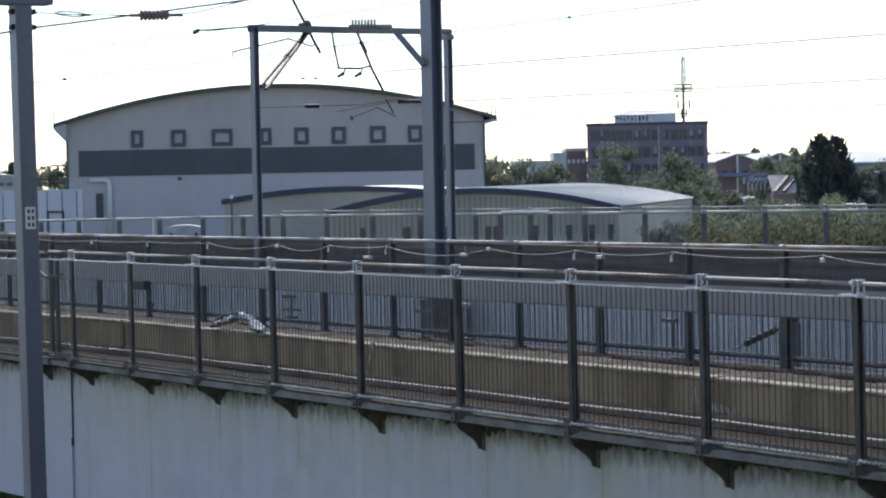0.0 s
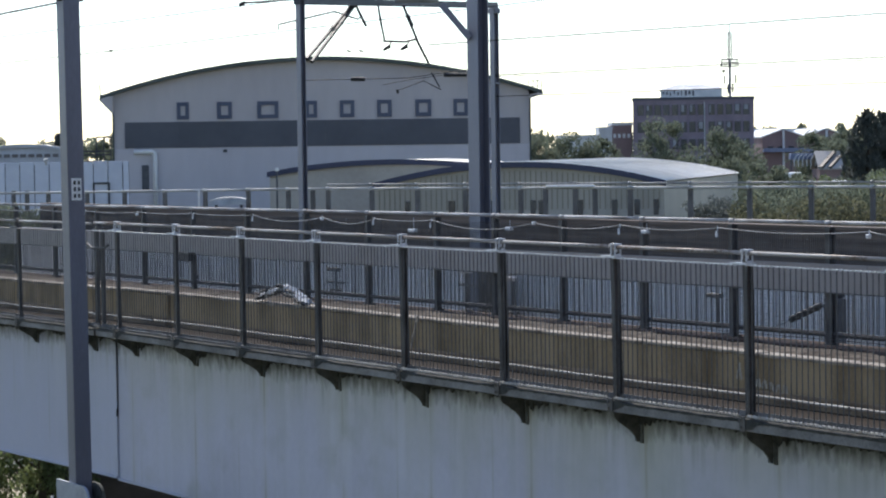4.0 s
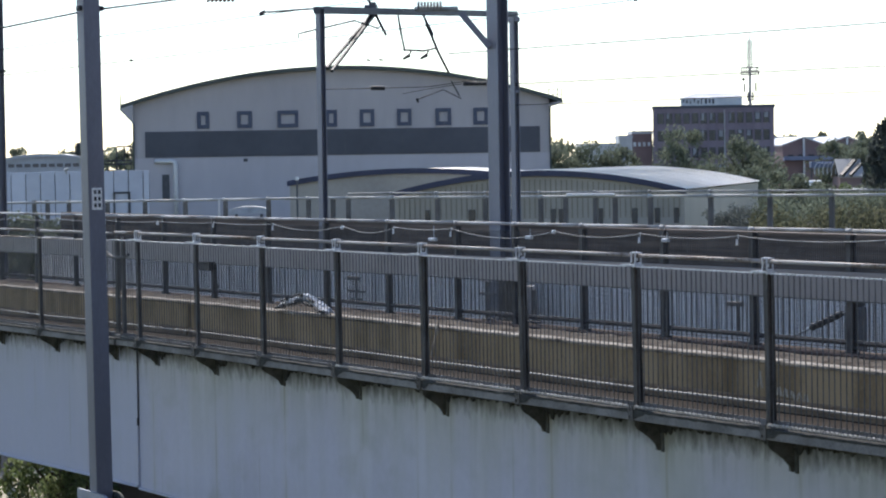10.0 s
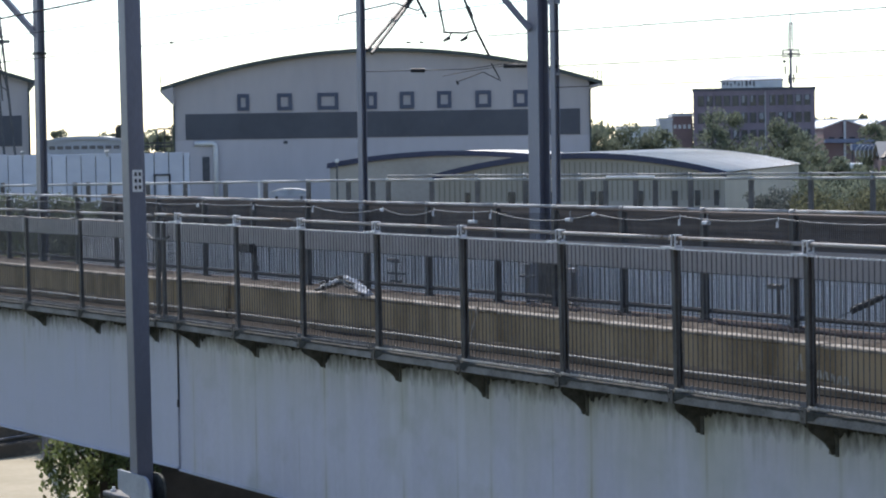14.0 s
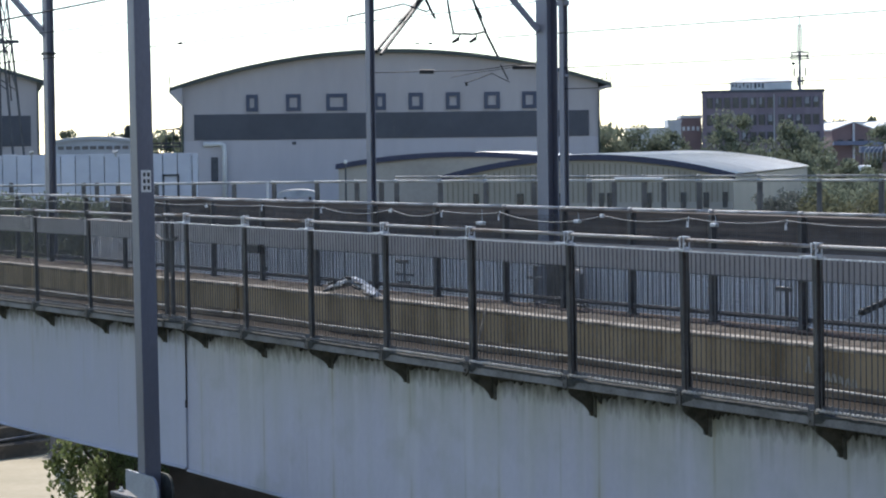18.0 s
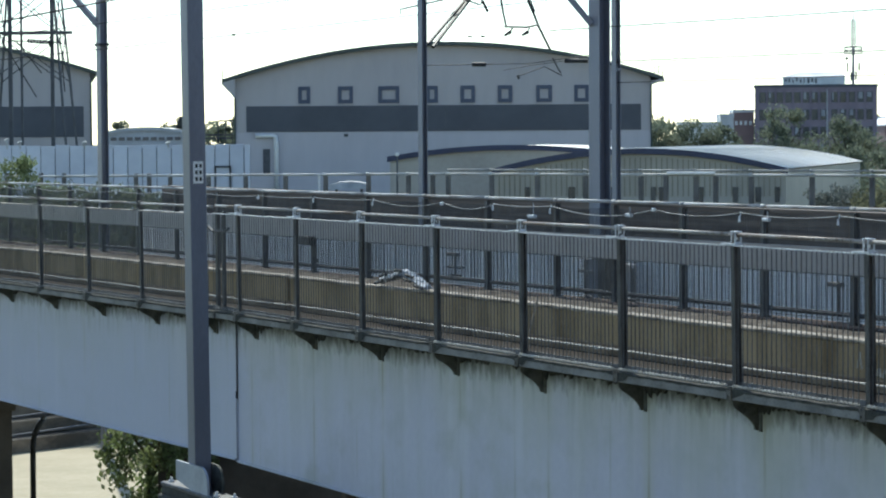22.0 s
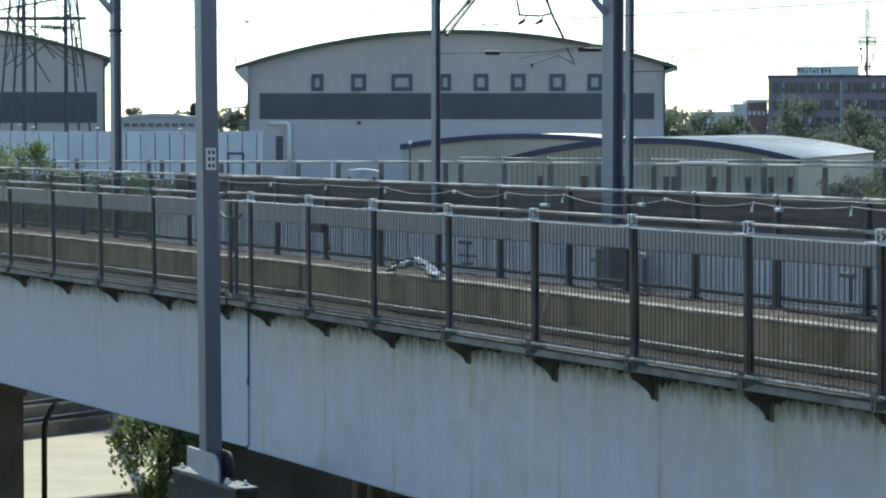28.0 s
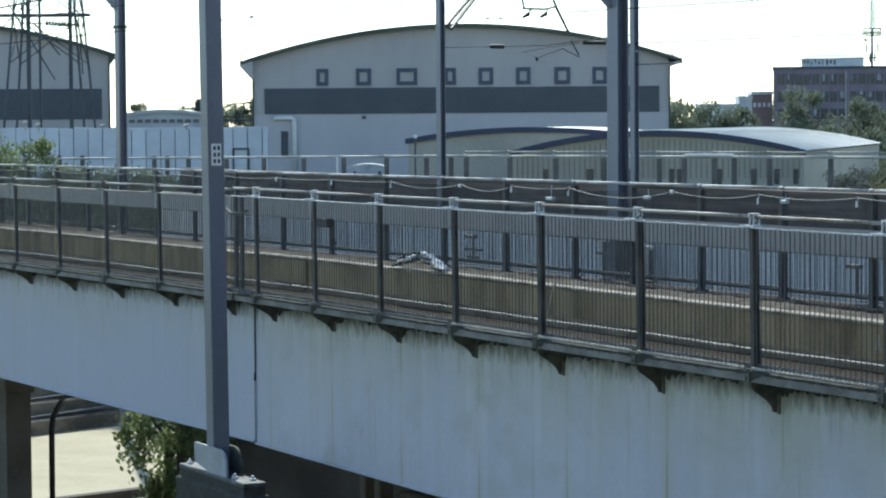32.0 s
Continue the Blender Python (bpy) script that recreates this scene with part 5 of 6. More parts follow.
for p, q in (((-0.9, -1, 16.45), (1.0, -1, 14.0)), ((2.4, -1, 16.9), (2.7, -1, 12.6)), ((-3.2, -1, 18.5), (0.6, -1, 12.2)), ((-4.8, -1, 14.6), (-2.4, -1, 17.0))):
    bm = bmesh.new()
    bar(bm, p, q, 0.05, 5)
    part("jumper", bm, M_BLACK, pyl)

for i, (x, y, h, w) in enumerate(((-46.6, 310, 11.4, 4), (-41.0, 320, 11.0, 5), (-31.5, 315, 11.9, 6), (-34.6, 318, 11.0, 5))):
    tree(x, y, 0, h, w, 60 + i, "broad-leaved tree on the skyline", clumps=16)
conifer(-38.2, 305, 0, 11.9, 3.4, 71, "slim dark conifer on the skyline")
for i, (x, y, h, w) in enumerate(((25.4, 160, 6.6, 4), (27.6, 166, 6.8, 4), (27.5, 158, 6.2, 5), (30.0, 168, 6.6, 5), (33.5, 160, 6.0, 5), (37.0, 168, 6.3, 6), (41.5, 172, 6.4, 6), (22.5, 128, 5.3, 4), (25.5, 126, 5.1, 4), (28.0, 130, 5.5, 4))):
    tree(x, y, 0, h, w, 80 + i, "leafy shrub tree behind the far fence", clumps=34, per=110, size=0.12, trunk=0.12, leaf=M_LEAF)
for i, (x, y, h, w) in enumerate(((-17.4, 84, 8.5, 3.0), (-16.2, 85, 8.6, 2.2), (-19.7, 85, 8.6, 3.2), (-18.5, 84, 8.3, 3.0), (-15.3, 84.5, 7.7, 2.4), (-14.4, 84, 7.3, 2.0))):
    tree(x, y, 0, h, w, 110 + i, "light green bushy tree beyond the tracks", clumps=110, per=34, size=0.075, trunk=0.45, leaf=M_LEAFLIGHT)
tree(55.8, 262, 0, 9.2, 6, 140, "dark broad-leaved tree beside the conifers", leaf=M_LEAFDARK)
tree(62.5, 345, 0, 10.6, 7, 141, "dark broad-leaved tree beside the conifers", leaf=M_LEAFDARK)
for i in range(16):
    tree(-70 + 14 * i + 3 * math.sin(3 * i), 620, 0, 12.5 + 1.5 * math.sin(5 * i), 16, 150 + i, "distant tree on the horizon", clumps=14, per=40, size=0.7)

for i, (x, h) in enumerate(((93, 13.7), (97.3, 13.9), (101, 14.7), (104.5, 14.3))):
    tree(x, 625, 0, h, 8.5, 180 + i, "distant tree on the horizon", clumps=18, per=40, size=0.6)

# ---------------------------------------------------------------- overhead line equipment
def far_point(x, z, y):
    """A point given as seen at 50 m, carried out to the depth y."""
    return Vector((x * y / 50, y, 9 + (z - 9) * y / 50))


def wire(name, pts, r, label):
    cu = bmesh.new()
    chain(cu, pts, r, 5)
    ob = part(name, cu, M_WIRE, None)
    return tagged(ob, label, "wire", "overhead wires")


wire("overhead_wire", sag((-18.0, 60, 10.78), (6.0, 60, 13.59), 0.05), 0.011, "thin grey overhead wire")
wire("overhead_wire", sag((-18.0, 60, 10.33), (12.0, 60, 13.43), 0.10), 0.012, "thin grey overhead wire")
wire("overhead_wire", sag((1.2, 60, 11.50), (20.0, 60, 12.58), 0.01), 0.015, "thin grey overhead wire")
wire("overhead_wire", sag((2.86, 62, 10.83), (20.0, 60, 11.36), 0.01), 0.014, "thin grey overhead wire")
wire("overhead_wire", sag((2.86, 62, 10.79), (20.0, 60, 11.29), 0.01), 0.010, "thin grey overhead wire")
wire("overhead_wire", sag((2.88, 61.95, 10.31), (20.0, 60, 10.72), 0.03), 0.012, "thin grey overhead wire")
wire("overhead_wire", sag((-7.5, 30, 10.1), (-3.66, 30, 10.81), 0.0), 0.012, "dark wire tied to the near mast")
wire("overhead_wire", sag((-3.5, 30, 10.83), (1.0, 30, 11.36), 0.01), 0.012, "dark wire passing the near mast")
wire("overhead_wire", sag((-2.62, 50, 11.945), (-1.5, 50, 12.01), 0.0, 3), 0.02, "dark stay wire on the portal frame")

ins = thing("strain_insulator", pose(0, 30, 0), "wire with turnbuckle and ribbed rose-grey insulator on the near mast", "insulator")
M_PORC = material("rose_grey_porcelain", (0.20, 0.135, 0.125), (0.32, 0.23, 0.22), 6, 0.3, 0, 0.0)
bm = bmesh.new()
chain(bm, [(-3.46, 0, 11.01), (-2.87, 0, 10.975), (-2.3, 0, 10.962)], 0.007, 5)
chain(bm, [(-1.85, 0, 10.955), (-1.55, 0, 10.985), (-0.6, 0, 11.2)], 0.007, 5)
part("wire", bm, M_WIRE, ins)
bm = bmesh.new()
ring = [(-3.03 + 0.18 * math.cos(math.tau * i / 16), 0, 10.988 - 0.015 * math.cos(math.tau * i / 16) + 0.026 * math.sin(math.tau * i / 16)) for i in range(17)]
chain(bm, ring, 0.009, 5)
bar(bm, (-2.88, 0, 10.977), (-2.80, 0, 10.973), 0.018, 6)
part("turnbuckle", bm, M_BLACK, ins)
bm = bmesh.new()
bar(bm, (-2.34, 0, 10.96), (-1.72, 0, 10.955), 0.02, 8)
for i in range(7):
    x = -2.22 + 0.048 * i
    bar(bm, (x, 0, 10.96), (x + 0.03, 0, 10.96), 0.072, 10, 0.06)
    bar(bm, (x + 0.03, 0, 10.96), (x + 0.048, 0, 10.96), 0.045, 8)
part("insulator", bm, M_PORC, ins, "ribbed rose-grey insulator", True)

# portal details: braces, hangers, registration arms
pb = bpy.data.objects["portal_boom"]
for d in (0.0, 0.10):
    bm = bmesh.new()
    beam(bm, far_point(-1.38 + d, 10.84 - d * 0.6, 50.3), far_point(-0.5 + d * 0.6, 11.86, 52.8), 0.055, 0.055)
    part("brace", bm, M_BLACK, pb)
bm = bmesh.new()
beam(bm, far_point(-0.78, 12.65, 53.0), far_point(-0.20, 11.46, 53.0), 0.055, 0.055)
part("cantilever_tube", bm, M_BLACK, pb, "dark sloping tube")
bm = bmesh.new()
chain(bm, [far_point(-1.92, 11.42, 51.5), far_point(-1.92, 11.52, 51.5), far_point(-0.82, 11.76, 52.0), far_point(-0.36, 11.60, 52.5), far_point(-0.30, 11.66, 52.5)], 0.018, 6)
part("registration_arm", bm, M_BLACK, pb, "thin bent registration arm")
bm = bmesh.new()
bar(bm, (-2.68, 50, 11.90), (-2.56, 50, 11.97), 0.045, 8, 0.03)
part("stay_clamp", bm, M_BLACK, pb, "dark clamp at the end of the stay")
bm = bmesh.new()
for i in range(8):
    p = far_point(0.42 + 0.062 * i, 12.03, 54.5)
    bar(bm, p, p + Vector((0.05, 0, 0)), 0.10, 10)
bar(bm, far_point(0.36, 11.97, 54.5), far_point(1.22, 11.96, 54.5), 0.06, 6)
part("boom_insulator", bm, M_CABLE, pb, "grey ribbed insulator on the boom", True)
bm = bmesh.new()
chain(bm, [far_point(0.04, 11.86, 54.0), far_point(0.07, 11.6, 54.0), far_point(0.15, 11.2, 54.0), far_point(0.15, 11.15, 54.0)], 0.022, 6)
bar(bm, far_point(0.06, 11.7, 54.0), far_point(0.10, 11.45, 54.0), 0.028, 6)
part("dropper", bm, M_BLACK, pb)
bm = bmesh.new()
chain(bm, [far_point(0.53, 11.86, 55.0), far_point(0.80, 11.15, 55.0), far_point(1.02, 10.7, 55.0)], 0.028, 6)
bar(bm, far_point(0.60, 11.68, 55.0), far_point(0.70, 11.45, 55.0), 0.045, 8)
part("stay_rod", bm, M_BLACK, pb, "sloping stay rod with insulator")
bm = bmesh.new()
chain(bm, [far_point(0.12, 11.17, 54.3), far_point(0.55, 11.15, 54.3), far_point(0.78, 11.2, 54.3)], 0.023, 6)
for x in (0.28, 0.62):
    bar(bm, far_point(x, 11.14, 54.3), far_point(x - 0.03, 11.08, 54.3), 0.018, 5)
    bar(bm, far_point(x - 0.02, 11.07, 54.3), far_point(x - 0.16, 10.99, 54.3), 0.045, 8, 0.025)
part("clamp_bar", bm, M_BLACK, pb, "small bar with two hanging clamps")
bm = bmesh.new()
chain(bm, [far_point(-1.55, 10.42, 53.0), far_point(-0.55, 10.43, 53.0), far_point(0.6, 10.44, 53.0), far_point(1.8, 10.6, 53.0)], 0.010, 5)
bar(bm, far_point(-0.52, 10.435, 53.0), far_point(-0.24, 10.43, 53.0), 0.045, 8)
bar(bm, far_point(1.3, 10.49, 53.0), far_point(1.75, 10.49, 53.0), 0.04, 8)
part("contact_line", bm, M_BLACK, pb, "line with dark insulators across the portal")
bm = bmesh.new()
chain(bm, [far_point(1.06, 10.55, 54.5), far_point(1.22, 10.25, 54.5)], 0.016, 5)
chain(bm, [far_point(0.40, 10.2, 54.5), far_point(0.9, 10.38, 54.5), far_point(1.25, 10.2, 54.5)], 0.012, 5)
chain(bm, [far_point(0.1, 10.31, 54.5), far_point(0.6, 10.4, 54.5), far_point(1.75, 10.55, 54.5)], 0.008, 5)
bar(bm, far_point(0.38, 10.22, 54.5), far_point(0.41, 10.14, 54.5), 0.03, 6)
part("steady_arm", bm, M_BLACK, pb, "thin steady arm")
for p in ((-6.25, 60, 11.455), (5.65, 60, 12.70)):
    bm = bmesh.new()
    bar(bm, (p[0] - 0.03, p[1], p[2]), (p[0] + 0.04, p[1], p[2]), 0.035, 6)
    part("wire_clip", bm, M_BLACK, pb)
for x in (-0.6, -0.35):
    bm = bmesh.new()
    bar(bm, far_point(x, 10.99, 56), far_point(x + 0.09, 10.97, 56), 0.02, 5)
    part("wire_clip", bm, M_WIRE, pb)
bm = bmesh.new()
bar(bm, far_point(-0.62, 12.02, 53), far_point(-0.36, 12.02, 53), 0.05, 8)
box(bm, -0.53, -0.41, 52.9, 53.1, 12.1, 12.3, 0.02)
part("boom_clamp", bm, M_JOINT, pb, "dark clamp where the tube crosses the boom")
S0 = stout.matrix_basis.inverted()
bm = bmesh.new()
beam(bm, S0 @ Vector((1.08, 42.2, 11.42)), S0 @ Vector((1.54, 42.2, 10.86)), 0.10, 0.10)
part("knee_brace", bm, M_MAST, stout)
bm = bmesh.new()
box(bm, -0.19, 0.18, -0.125, 0.12, 12.06, 12.12)
part("mast_collar", bm, M_MAST, stout)
far_mast = [o for o in bpy.data.objects if o.name.startswith("overhead_line_mast") and abs(o.location.x - 2.86) < 0.01][0]
for zz, hh in ((10.6, 0.06), (11.0, 0.03)):
    bm = bmesh.new()
    box(bm, -0.11, 0.115, -0.08, 0.085, zz, zz + hh)
    part("mast_collar", bm, M_MAST, far_mast)
bm = bmesh.new()
box(bm, -0.16, 0.16, -0.09, 0.09, 12.33, 12.45, 0.01)
part("head_plate", bm, M_MAST, far_mast)

# ---------------------------------------------------------------- second fence: cable, tags and small fittings
cable = thing("hanging_cable", FENCE_2, "pale cable looped along the second fence with white tags", "cable")
hooks = [-33.0, -30.4, -28.0, -25.06, -22.4, -19.73, -17.16, -14.53, -11.96, -9.48, -6.88, -5.1, -3.28, -0.35, 1.82, 4.03, 7.0, 9.3, 11.5, 14.0]
drops = [0.05, 0.05, 0.06, 0.05, 0.04, 0.03, 0.03, 0.02, 0.02, 0.09, 0.10, 0.03, 0.12, 0.07, 0.05, 0.05, 0.09, 0.06, 0.08]
rng = random.Random(8)
for p, q, drop in zip(hooks, hooks[1:], drops):
    bm = bmesh.new()
    chain(bm, sag((p, 6.5, 7.97), (q, 6.5, 7.97), drop, 12), 0.0065, 6)
    part("cable_loop", bm, M_CABLE, cable, "", True)
for i, p in enumerate(hooks):
    bm = bmesh.new()
    zz = 7.82 + rng.uniform(0, 0.06)
    bar(bm, (p, 6.49, 7.99), (p, 6.49, zz + 0.1), 0.006, 5)
    if i % 3 == 1:
        box(bm, p - 0.035, p + 0.035, 6.46, 6.5, zz + 0.07, zz + 0.12, 0.01)
    else:
        bar(bm, (p, 6.47, zz + 0.02), (p, 6.47, zz + 0.1), 0.018, 8, 0.011)
    part("tag", bm, M_WHITE, cable, "small white tag")
for x, z, w, h in ((-3.83, 7.80, 0.11, 0.026), (-1.0, 7.875, 0.07, 0.026), (2.45, 7.89, 0.07, 0.026)):
    bm = bmesh.new()
    box(bm, x - w, x + w, 6.44, 6.5, z - h, z + h, 0.01)
    bar(bm, (x, 6.49, z), (x, 6.49, 8.0), 0.005, 5)
    part("cable_joint", bm, M_GALV, cable, "pale cable joint box")

th = thing("lamp_box", SPAN_A, "small dark lamp box fixed to the second fence", "lamp box")
bm = bmesh.new()
box(bm, -12.42, -11.95, 6.36, 6.52, 7.06, 7.20, 0.02)
part("housing", bm, M_BLACK, th)
bm = bmesh.new()
box(bm, -12.5, -11.9, 6.34, 6.54, 7.20, 7.225)
part("hood", bm, M_POST, th)
bm = bmesh.new()
bar(bm, (-12.0, 6.45, 7.06), (-12.0, 6.55, 6.75), 0.02, 6)
part("stem", bm, M_POST, th)
for a, z0, z1, w, mat in ((-7.05, 6.74, 7.10, 0.26, M_CHANNEL), (-1.47, 6.64, 7.15, 0.13, M_PANEL), (-2.8, 6.6, 7.22, 0.22, M_PANEL), (3.57, 6.72, 7.12, 0.2, M_CHANNEL)):
    th = thing("signal_fitting", SPAN_A, "small grey bracket fitting behind the second fence", "fitting", "fence fittings")
    bm = bmesh.new()
    bar(bm, (a, 6.8, z0), (a, 6.8, z1), 0.024 if a != -2.8 else 0.035, 6)
    part("stem", bm, M_CHANNEL, th)
    bm = bmesh.new()
    box(bm, a - w, a + w * 0.4, 6.76, 6.84, z1 - 0.06, z1, 0.008)
    part("head", bm, mat, th)
    if a < -2:
        bm = bmesh.new()
        box(bm, a - w, a + w, 6.77, 6.83, z1 - 0.26, z1 - 0.22, 0.006)
        part("crossbar", bm, M_CHANNEL, th)
    bm = bmesh.new()
    box(bm, a - 0.09, a + 0.09, 6.74, 6.86, z0 - 0.03, z0 + 0.01, 0.006)
    part("foot", bm, M_POST, th)
# anchor stub with insulated stay
th = thing("anchor_stub", SPAN_A, "dark steel anchor stub with a sloping insulated stay", "anchor")
bm = bmesh.new()
box(bm, 3.06, 3.36, 8.9, 9.08, 5.6, 6.95, 0.02)
part("stub_post", bm, M_CHANNEL, th, "brown-grey steel stub")
bm = bmesh.new()
box(bm, 3.14, 3.3, 8.86, 9.1, 6.95, 7.2, 0.02)
part("stub_cap", bm, M_POST, th)
bm = bmesh.new()
bar(bm, (2.01, 8.75, 6.46), (3.22, 8.85, 6.90), 0.016, 6)
part("stay_rod", bm, M_GALV, th)
bm = bmesh.new()
for i in range(5):
    t = 0.42 + 0.1 * i
    p = Vector((2.01, 8.75, 6.46)).lerp(Vector((3.22, 8.85, 6.90)), t)
    q = Vector((2.01, 8.75, 6.46)).lerp(Vector((3.22, 8.85, 6.90)), t + 0.1)
    bar(bm, p, q, 0.055, 8, 0.035)
part("insulator", bm, M_BLACK, th, "dark ribbed insulator", True)
# boxes under the masts against the pale panel
for a0, a1, d in ((-5.85, -5.25, 8.8),):
    th = thing("mast_footing", SPAN_A, "dark steel mast footing against the pale panel", "footing")
    bm = bmesh.new()
    box(bm, a0, a1, d, d + 0.16, 5.6, 7.12, 0.02)
    part("block", bm, M_POST, th)

# pale cloth arched over the coping; black strips put shade into its folds
rng = random.Random(12)
M_CLOTH = material("pale_blue_white_cloth", (0.26, 0.275, 0.30), (0.60, 0.615, 0.63), 9, 0.8, 0, 0.5, fine=30)
cloth = thing("crumpled_cloth", SPAN_A, "crumpled blue-white cloth arched on the upstand with black fold strips", "cloth")
bm = bmesh.new()
nx, ny = 40, 6
g = []
for i in range(nx + 1):
    t = i / nx
    mid = 0.115 * (1 - abs(2 * t - 1) ** 1.15) + 0.008 * math.sin(11 * t + 1)
    thick = 0.095 * (0.45 + 0.55 * math.sin(math.pi * min(1, max(0, t))) ** 0.5)
    row = []
    for j in range(ny * 2):
        a = math.pi * j / ny
        x = 2.02 + 1.30 * t + 0.015 * math.sin(23 * t + 2 * j)
        y = 1.04 + 0.06 * math.cos(a) * (1 + 0.2 * math.sin(9 * t + j)) + rng.uniform(-0.01, 0.01)
        z = 7.205 + max(0.0, mid + thick * 0.5 + thick * 0.5 * math.sin(a) + rng.uniform(-0.012, 0.012))
        row.append(bm.verts.new((x, y, z)))
    g.append(row)
for p, q in zip(g, g[1:]):
    for k in range(ny * 2):
        m = (k + 1) % (ny * 2)
        bm.faces.new((p[k], q[k], q[m], p[m]))
bm.faces.new(g[0])
bm.faces.new(g[-1][::-1])
part("sheet", bm, M_CLOTH, cloth)
for t0, t1, dz in ((0.26, 0.42, 0.0), (0.40, 0.64, 0.012), (0.60, 0.76, 0.01), (0.0, 0.16, 0.01), (0.82, 1.0, 0.0), (0.42, 0.56, 0.085), (0.10, 0.24, 0.075), (0.66, 0.78, 0.07)):
    bm = bmesh.new()
    pts = []
    for k in range(6):
        t = t0 + (t1 - t0) * k / 5
        pts.append((2.02 + 1.30 * t, 0.965 + 0.01 * math.sin(5 * k), 7.21 + max(0.0, 0.115 * (1 - abs(2 * t - 1) ** 1.15) + dz + 0.012 * math.sin(3 * k))))
    chain(bm, pts, 0.018, 6)
    part("fold_shade", bm, M_BLACK, cloth, "black strip that puts shade into a fold")

# faded paint strokes on the face of the upstand, and a thin strip leaning on it
M_CHALK = material("faded_white_paint", (0.27, 0.235, 0.18), (0.47, 0.43, 0.36), 25, 0.9, 0, 0.2)
marks = thing("paint_marks", SPAN_A, "faded white paint strokes on the brown upstand", "marking")
for a, z, w, h in ((11.84, 7.007, 0.05, 0.14), (12.12, 6.920, 0.06, 0.07), (12.21, 6.911, 0.06, 0.07), (12.31, 6.898, 0.06, 0.07), (12.41, 6.890, 0.06, 0.07), (12.50, 6.881, 0.06, 0.07)):
    for lean, dx in ((0.3, -0.3), (-0.25, 0.35)):
        bm = bmesh.new()
        box(bm, -0.011, 0.011, 0.991, 0.998, -h / 2, h / 2)
        for v in bm.verts:
            v.co.x += a + w * dx + lean * v.co.z + random.uniform(-0.004, 0.004)
            v.co.z += z + random.uniform(-0.012, 0.012)
        part("stroke", bm, M_CHALK, marks)
bm = bmesh.new()
beam(bm, (6.082, 0.955, 7.217), (6.060, 0.88, 6.880), 0.03, 0.02)
ob = part("leaning_strip", bm, M_CAP, None)
ob.matrix_basis = SPAN_A
tagged(ob, "thin pale strip leaning against the upstand", "strip")

# joint between the spans: drain line, double posts with a lever
th = thing("drain_line", SPAN_A, "thin black drain line hanging down the girder joint", "pipe")
bm = bmesh.new()
bar(bm, (-0.658, 0.238, 5.6), (-0.658, 0.238, 6.68), 0.0055, 6)
part("line", bm, M_BLACK, th)
bm = bmesh.new()
bar(bm, (-0.663, 0.23, 5.60), (-0.663, 0.23, 5.70), 0.015, 8)
part("weight", bm, M_BLACK, th)
th = thing("joint_post", SPAN_A, "slim double post with a cross lever at the span joint", "post")
for x in (-0.94, -0.74):
    bm = bmesh.new()
    box(bm, x - 0.022, x + 0.022, 0.08, 0.13, 6.74, 8.06)
    part("upright", bm, M_POST, th)
bm = bmesh.new()
chain(bm, [(-1.26, 0.08, 7.86), (-1.05, 0.08, 7.79), (-0.65, 0.08, 7.80), (-0.52, 0.08, 7.84)], 0.02, 6)
part("lever", bm, M_POST, th)
bm = bmesh.new()
bar(bm, (-0.75, 0.1, 6.745), (-0.75, 0.1, 6.83), 0.025, 8)
part("foot_pin", bm, M_WHITE, th, "pale foot pin")

# ---------------------------------------------------------------- under the bridge
pier = thing("bridge_pier", SPAN_A, "dark stained concrete pier with crosshead under the bridge", "pier")
bm = bmesh.new()
box(bm, -27.0, -17.5, 2.0, 2.6, 3.75, 4.62, 0.03)
part("crosshead", bm, M_CONCRETE, pier)
bm = bmesh.new()
v = box(bm, -27.0, -17.65, 2.05, 2.55, -0.2, 3.75)
part("pier_wall", bm, M_CONCRETE, pier)
th = thing("abutment", SPAN_A, "dark brown abutment wall below the girder", "abutment")
bm = bmesh.new()
box(bm, 1.2, 24, 1.4, 3.4, -0.2, 4.3, 0.03)
part("wall", bm, M_CONCRETE, th)
for x in (0.55, 1.0):
    bm = bmesh.new()
    box(bm, x - 0.09, x + 0.09, 1.2, 1.4, 4.1, 4.66, 0.02)
    part("bearing_post", bm, M_CONCRETE, th)
bm = bmesh.new()
lo = [bm.verts.new(p) for p in ((-30, 57.5, 0.0), (-8.1, 57.5, 0.0), (-8.1, 84, 0.0), (-30, 84, 0.0))]
hi = [bm.verts.new((v.co.x, v.co.y, 0.04)) for v in lo]
bm.faces.new(lo)
bm.faces.new(hi)
for i in range(4):
    bm.faces.new((lo[i], lo[(i + 1) % 4], hi[(i + 1) % 4], hi[i]))
ob = part("yard", bm, M_YARD, None)
tagged(ob, "pale sunlit concrete yard", "yard", kind="structure")
bm = bmesh.new()
beam(bm, (-11.6, 58.0, 0.12), (-8, 61.4, 0.12), 0.3, 0.24)
ob = part("kerb", bm, M_CONCRETE, None)
tagged(ob, "low dark kerb across the yard", "kerb", kind="structure")
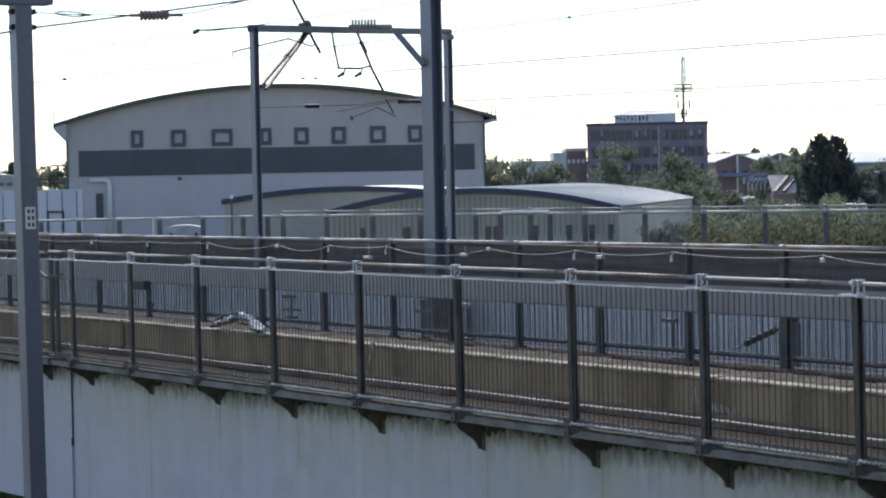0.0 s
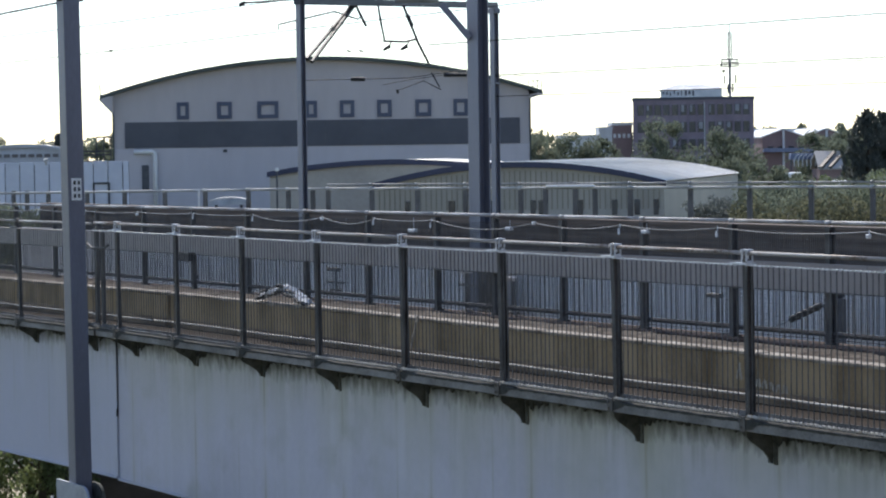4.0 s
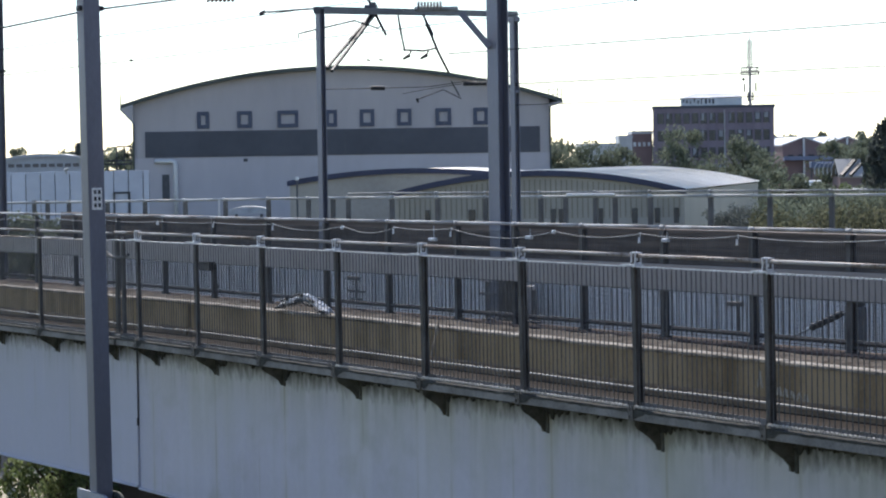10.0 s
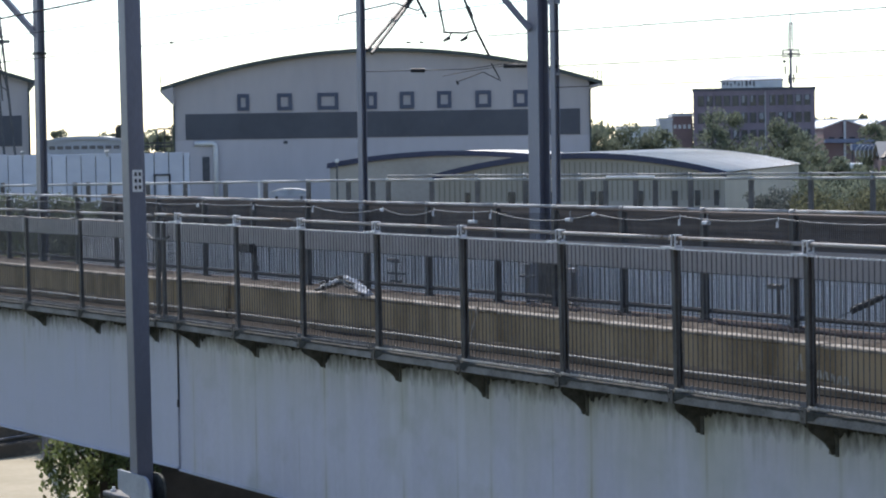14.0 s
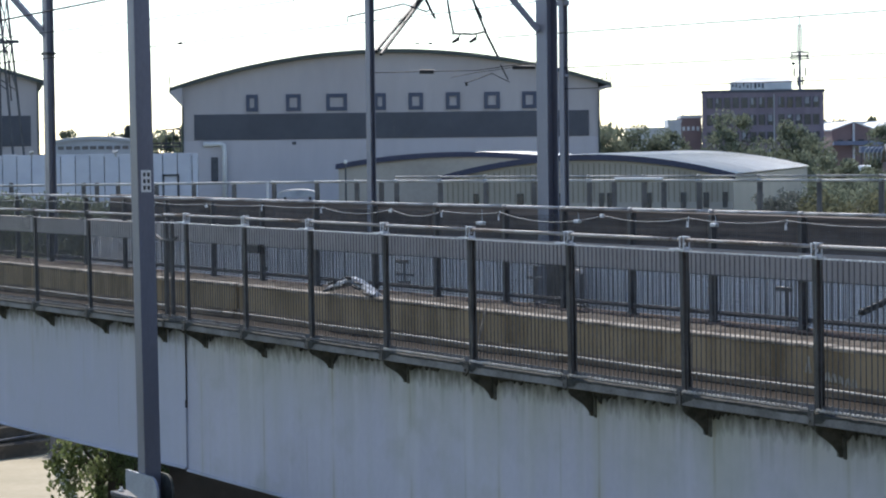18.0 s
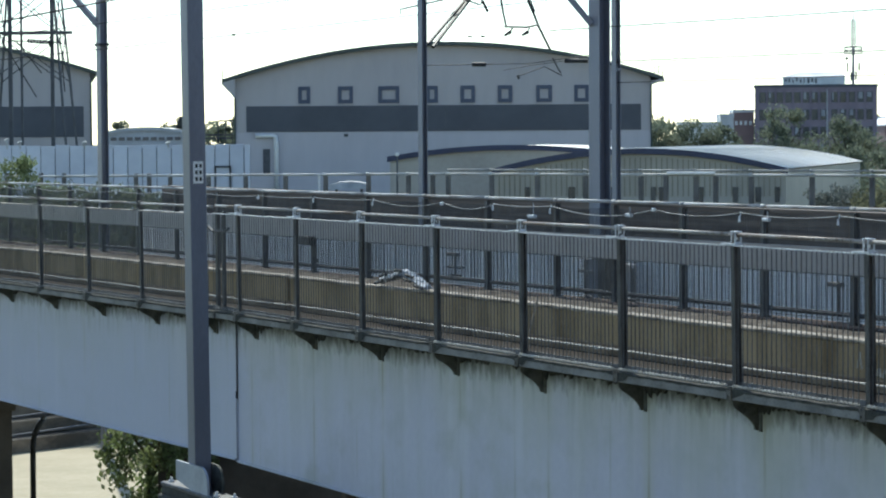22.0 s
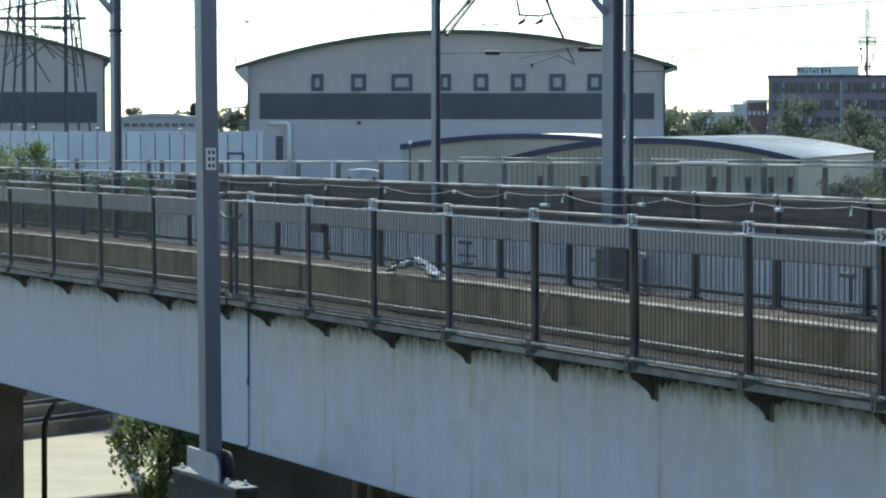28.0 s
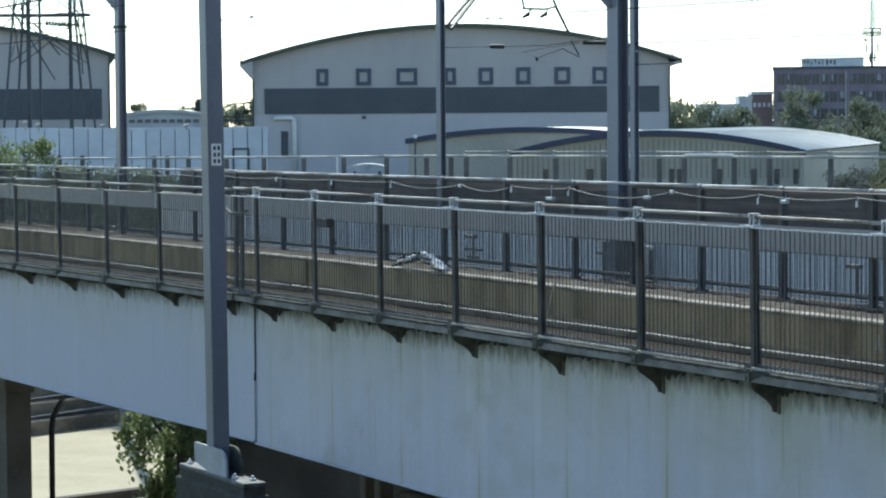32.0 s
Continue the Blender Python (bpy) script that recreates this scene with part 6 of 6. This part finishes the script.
M_BANK = material("dark_bank_earth", (0.06, 0.05, 0.038), (0.19, 0.155, 0.115), 0.6, 0.95, 0, 0.5, fine=5, stretch=(0.4, 1, 2))
th = thing("retaining_bank", pose(-12.9, 73.3, 0, 0, 0, 50), "dark stepped retaining bank behind the yard", "bank", kind="structure")
for k in range(5):
    bm = bmesh.new()
    box(bm, -14, 6, 0.5 * k, 9, 0.45 * k, 0.45 * (k + 1), 0.03)
    part("bank_step", bm, M_BANK, th)
for k in range(3):
    bm = bmesh.new()
    chain(bm, sag((-13, 0.2 + 0.5 * k, 0.55 + 0.45 * k), (5, 0.2 + 0.5 * k, 0.75 + 0.45 * k), 0.15), 0.035, 6)
    ob = part("bank_cable", bm, M_JOINT, th)
th = thing("yard_wall", pose(0, 0, 0), "dark brick yard wall in the shade of the bridge", "wall", kind="structure")
bm = bmesh.new()
box(bm, -7.6, 6, 56, 56.4, 0, 4.2)
part("wall", bm, M_CONCRETE, th)
bm = bmesh.new()
box(bm, -7.7, 6, 55.9, 56.5, 4.2, 4.3, 0.02)
part("coping", bm, M_BANK, th)
th = thing("bent_pole", pose(-9.65, 52, 0), "dark pole with a bent head in the yard", "pole")
bm = bmesh.new()
chain(bm, [(0, 0, 0), (0.01, 0, 2.7), (0.04, 0, 2.92), (0.12, 0, 3.1), (0.24, 0, 3.27)], 0.06, 8)
part("pole", bm, M_POST, th, "", True)
bm = bmesh.new()
bar(bm, (0.22, -0.02, 3.25), (0.29, -0.02, 3.32), 0.04, 8)
part("head", bm, M_CREAM, th)
tree(-8.0, 57.6, 0, 3.75, 2.4, 200, "leafy young tree growing beside the yard", leaf=M_LEAFSUN, clumps=100, per=42, size=0.075, trunk=0.1)
tree(-7.0, 55.0, 0, 3.5, 1.9, 201, "leafy young tree growing under the bridge", leaf=M_LEAFSUN, clumps=70, per=55, size=0.055, trunk=0.1)
tree(-9.4, 42.5, 0, 3.2, 2.2, 202, "low bush in the yard below the girder", leaf=M_LEAF, clumps=40, per=60, size=0.04, trunk=0.1)
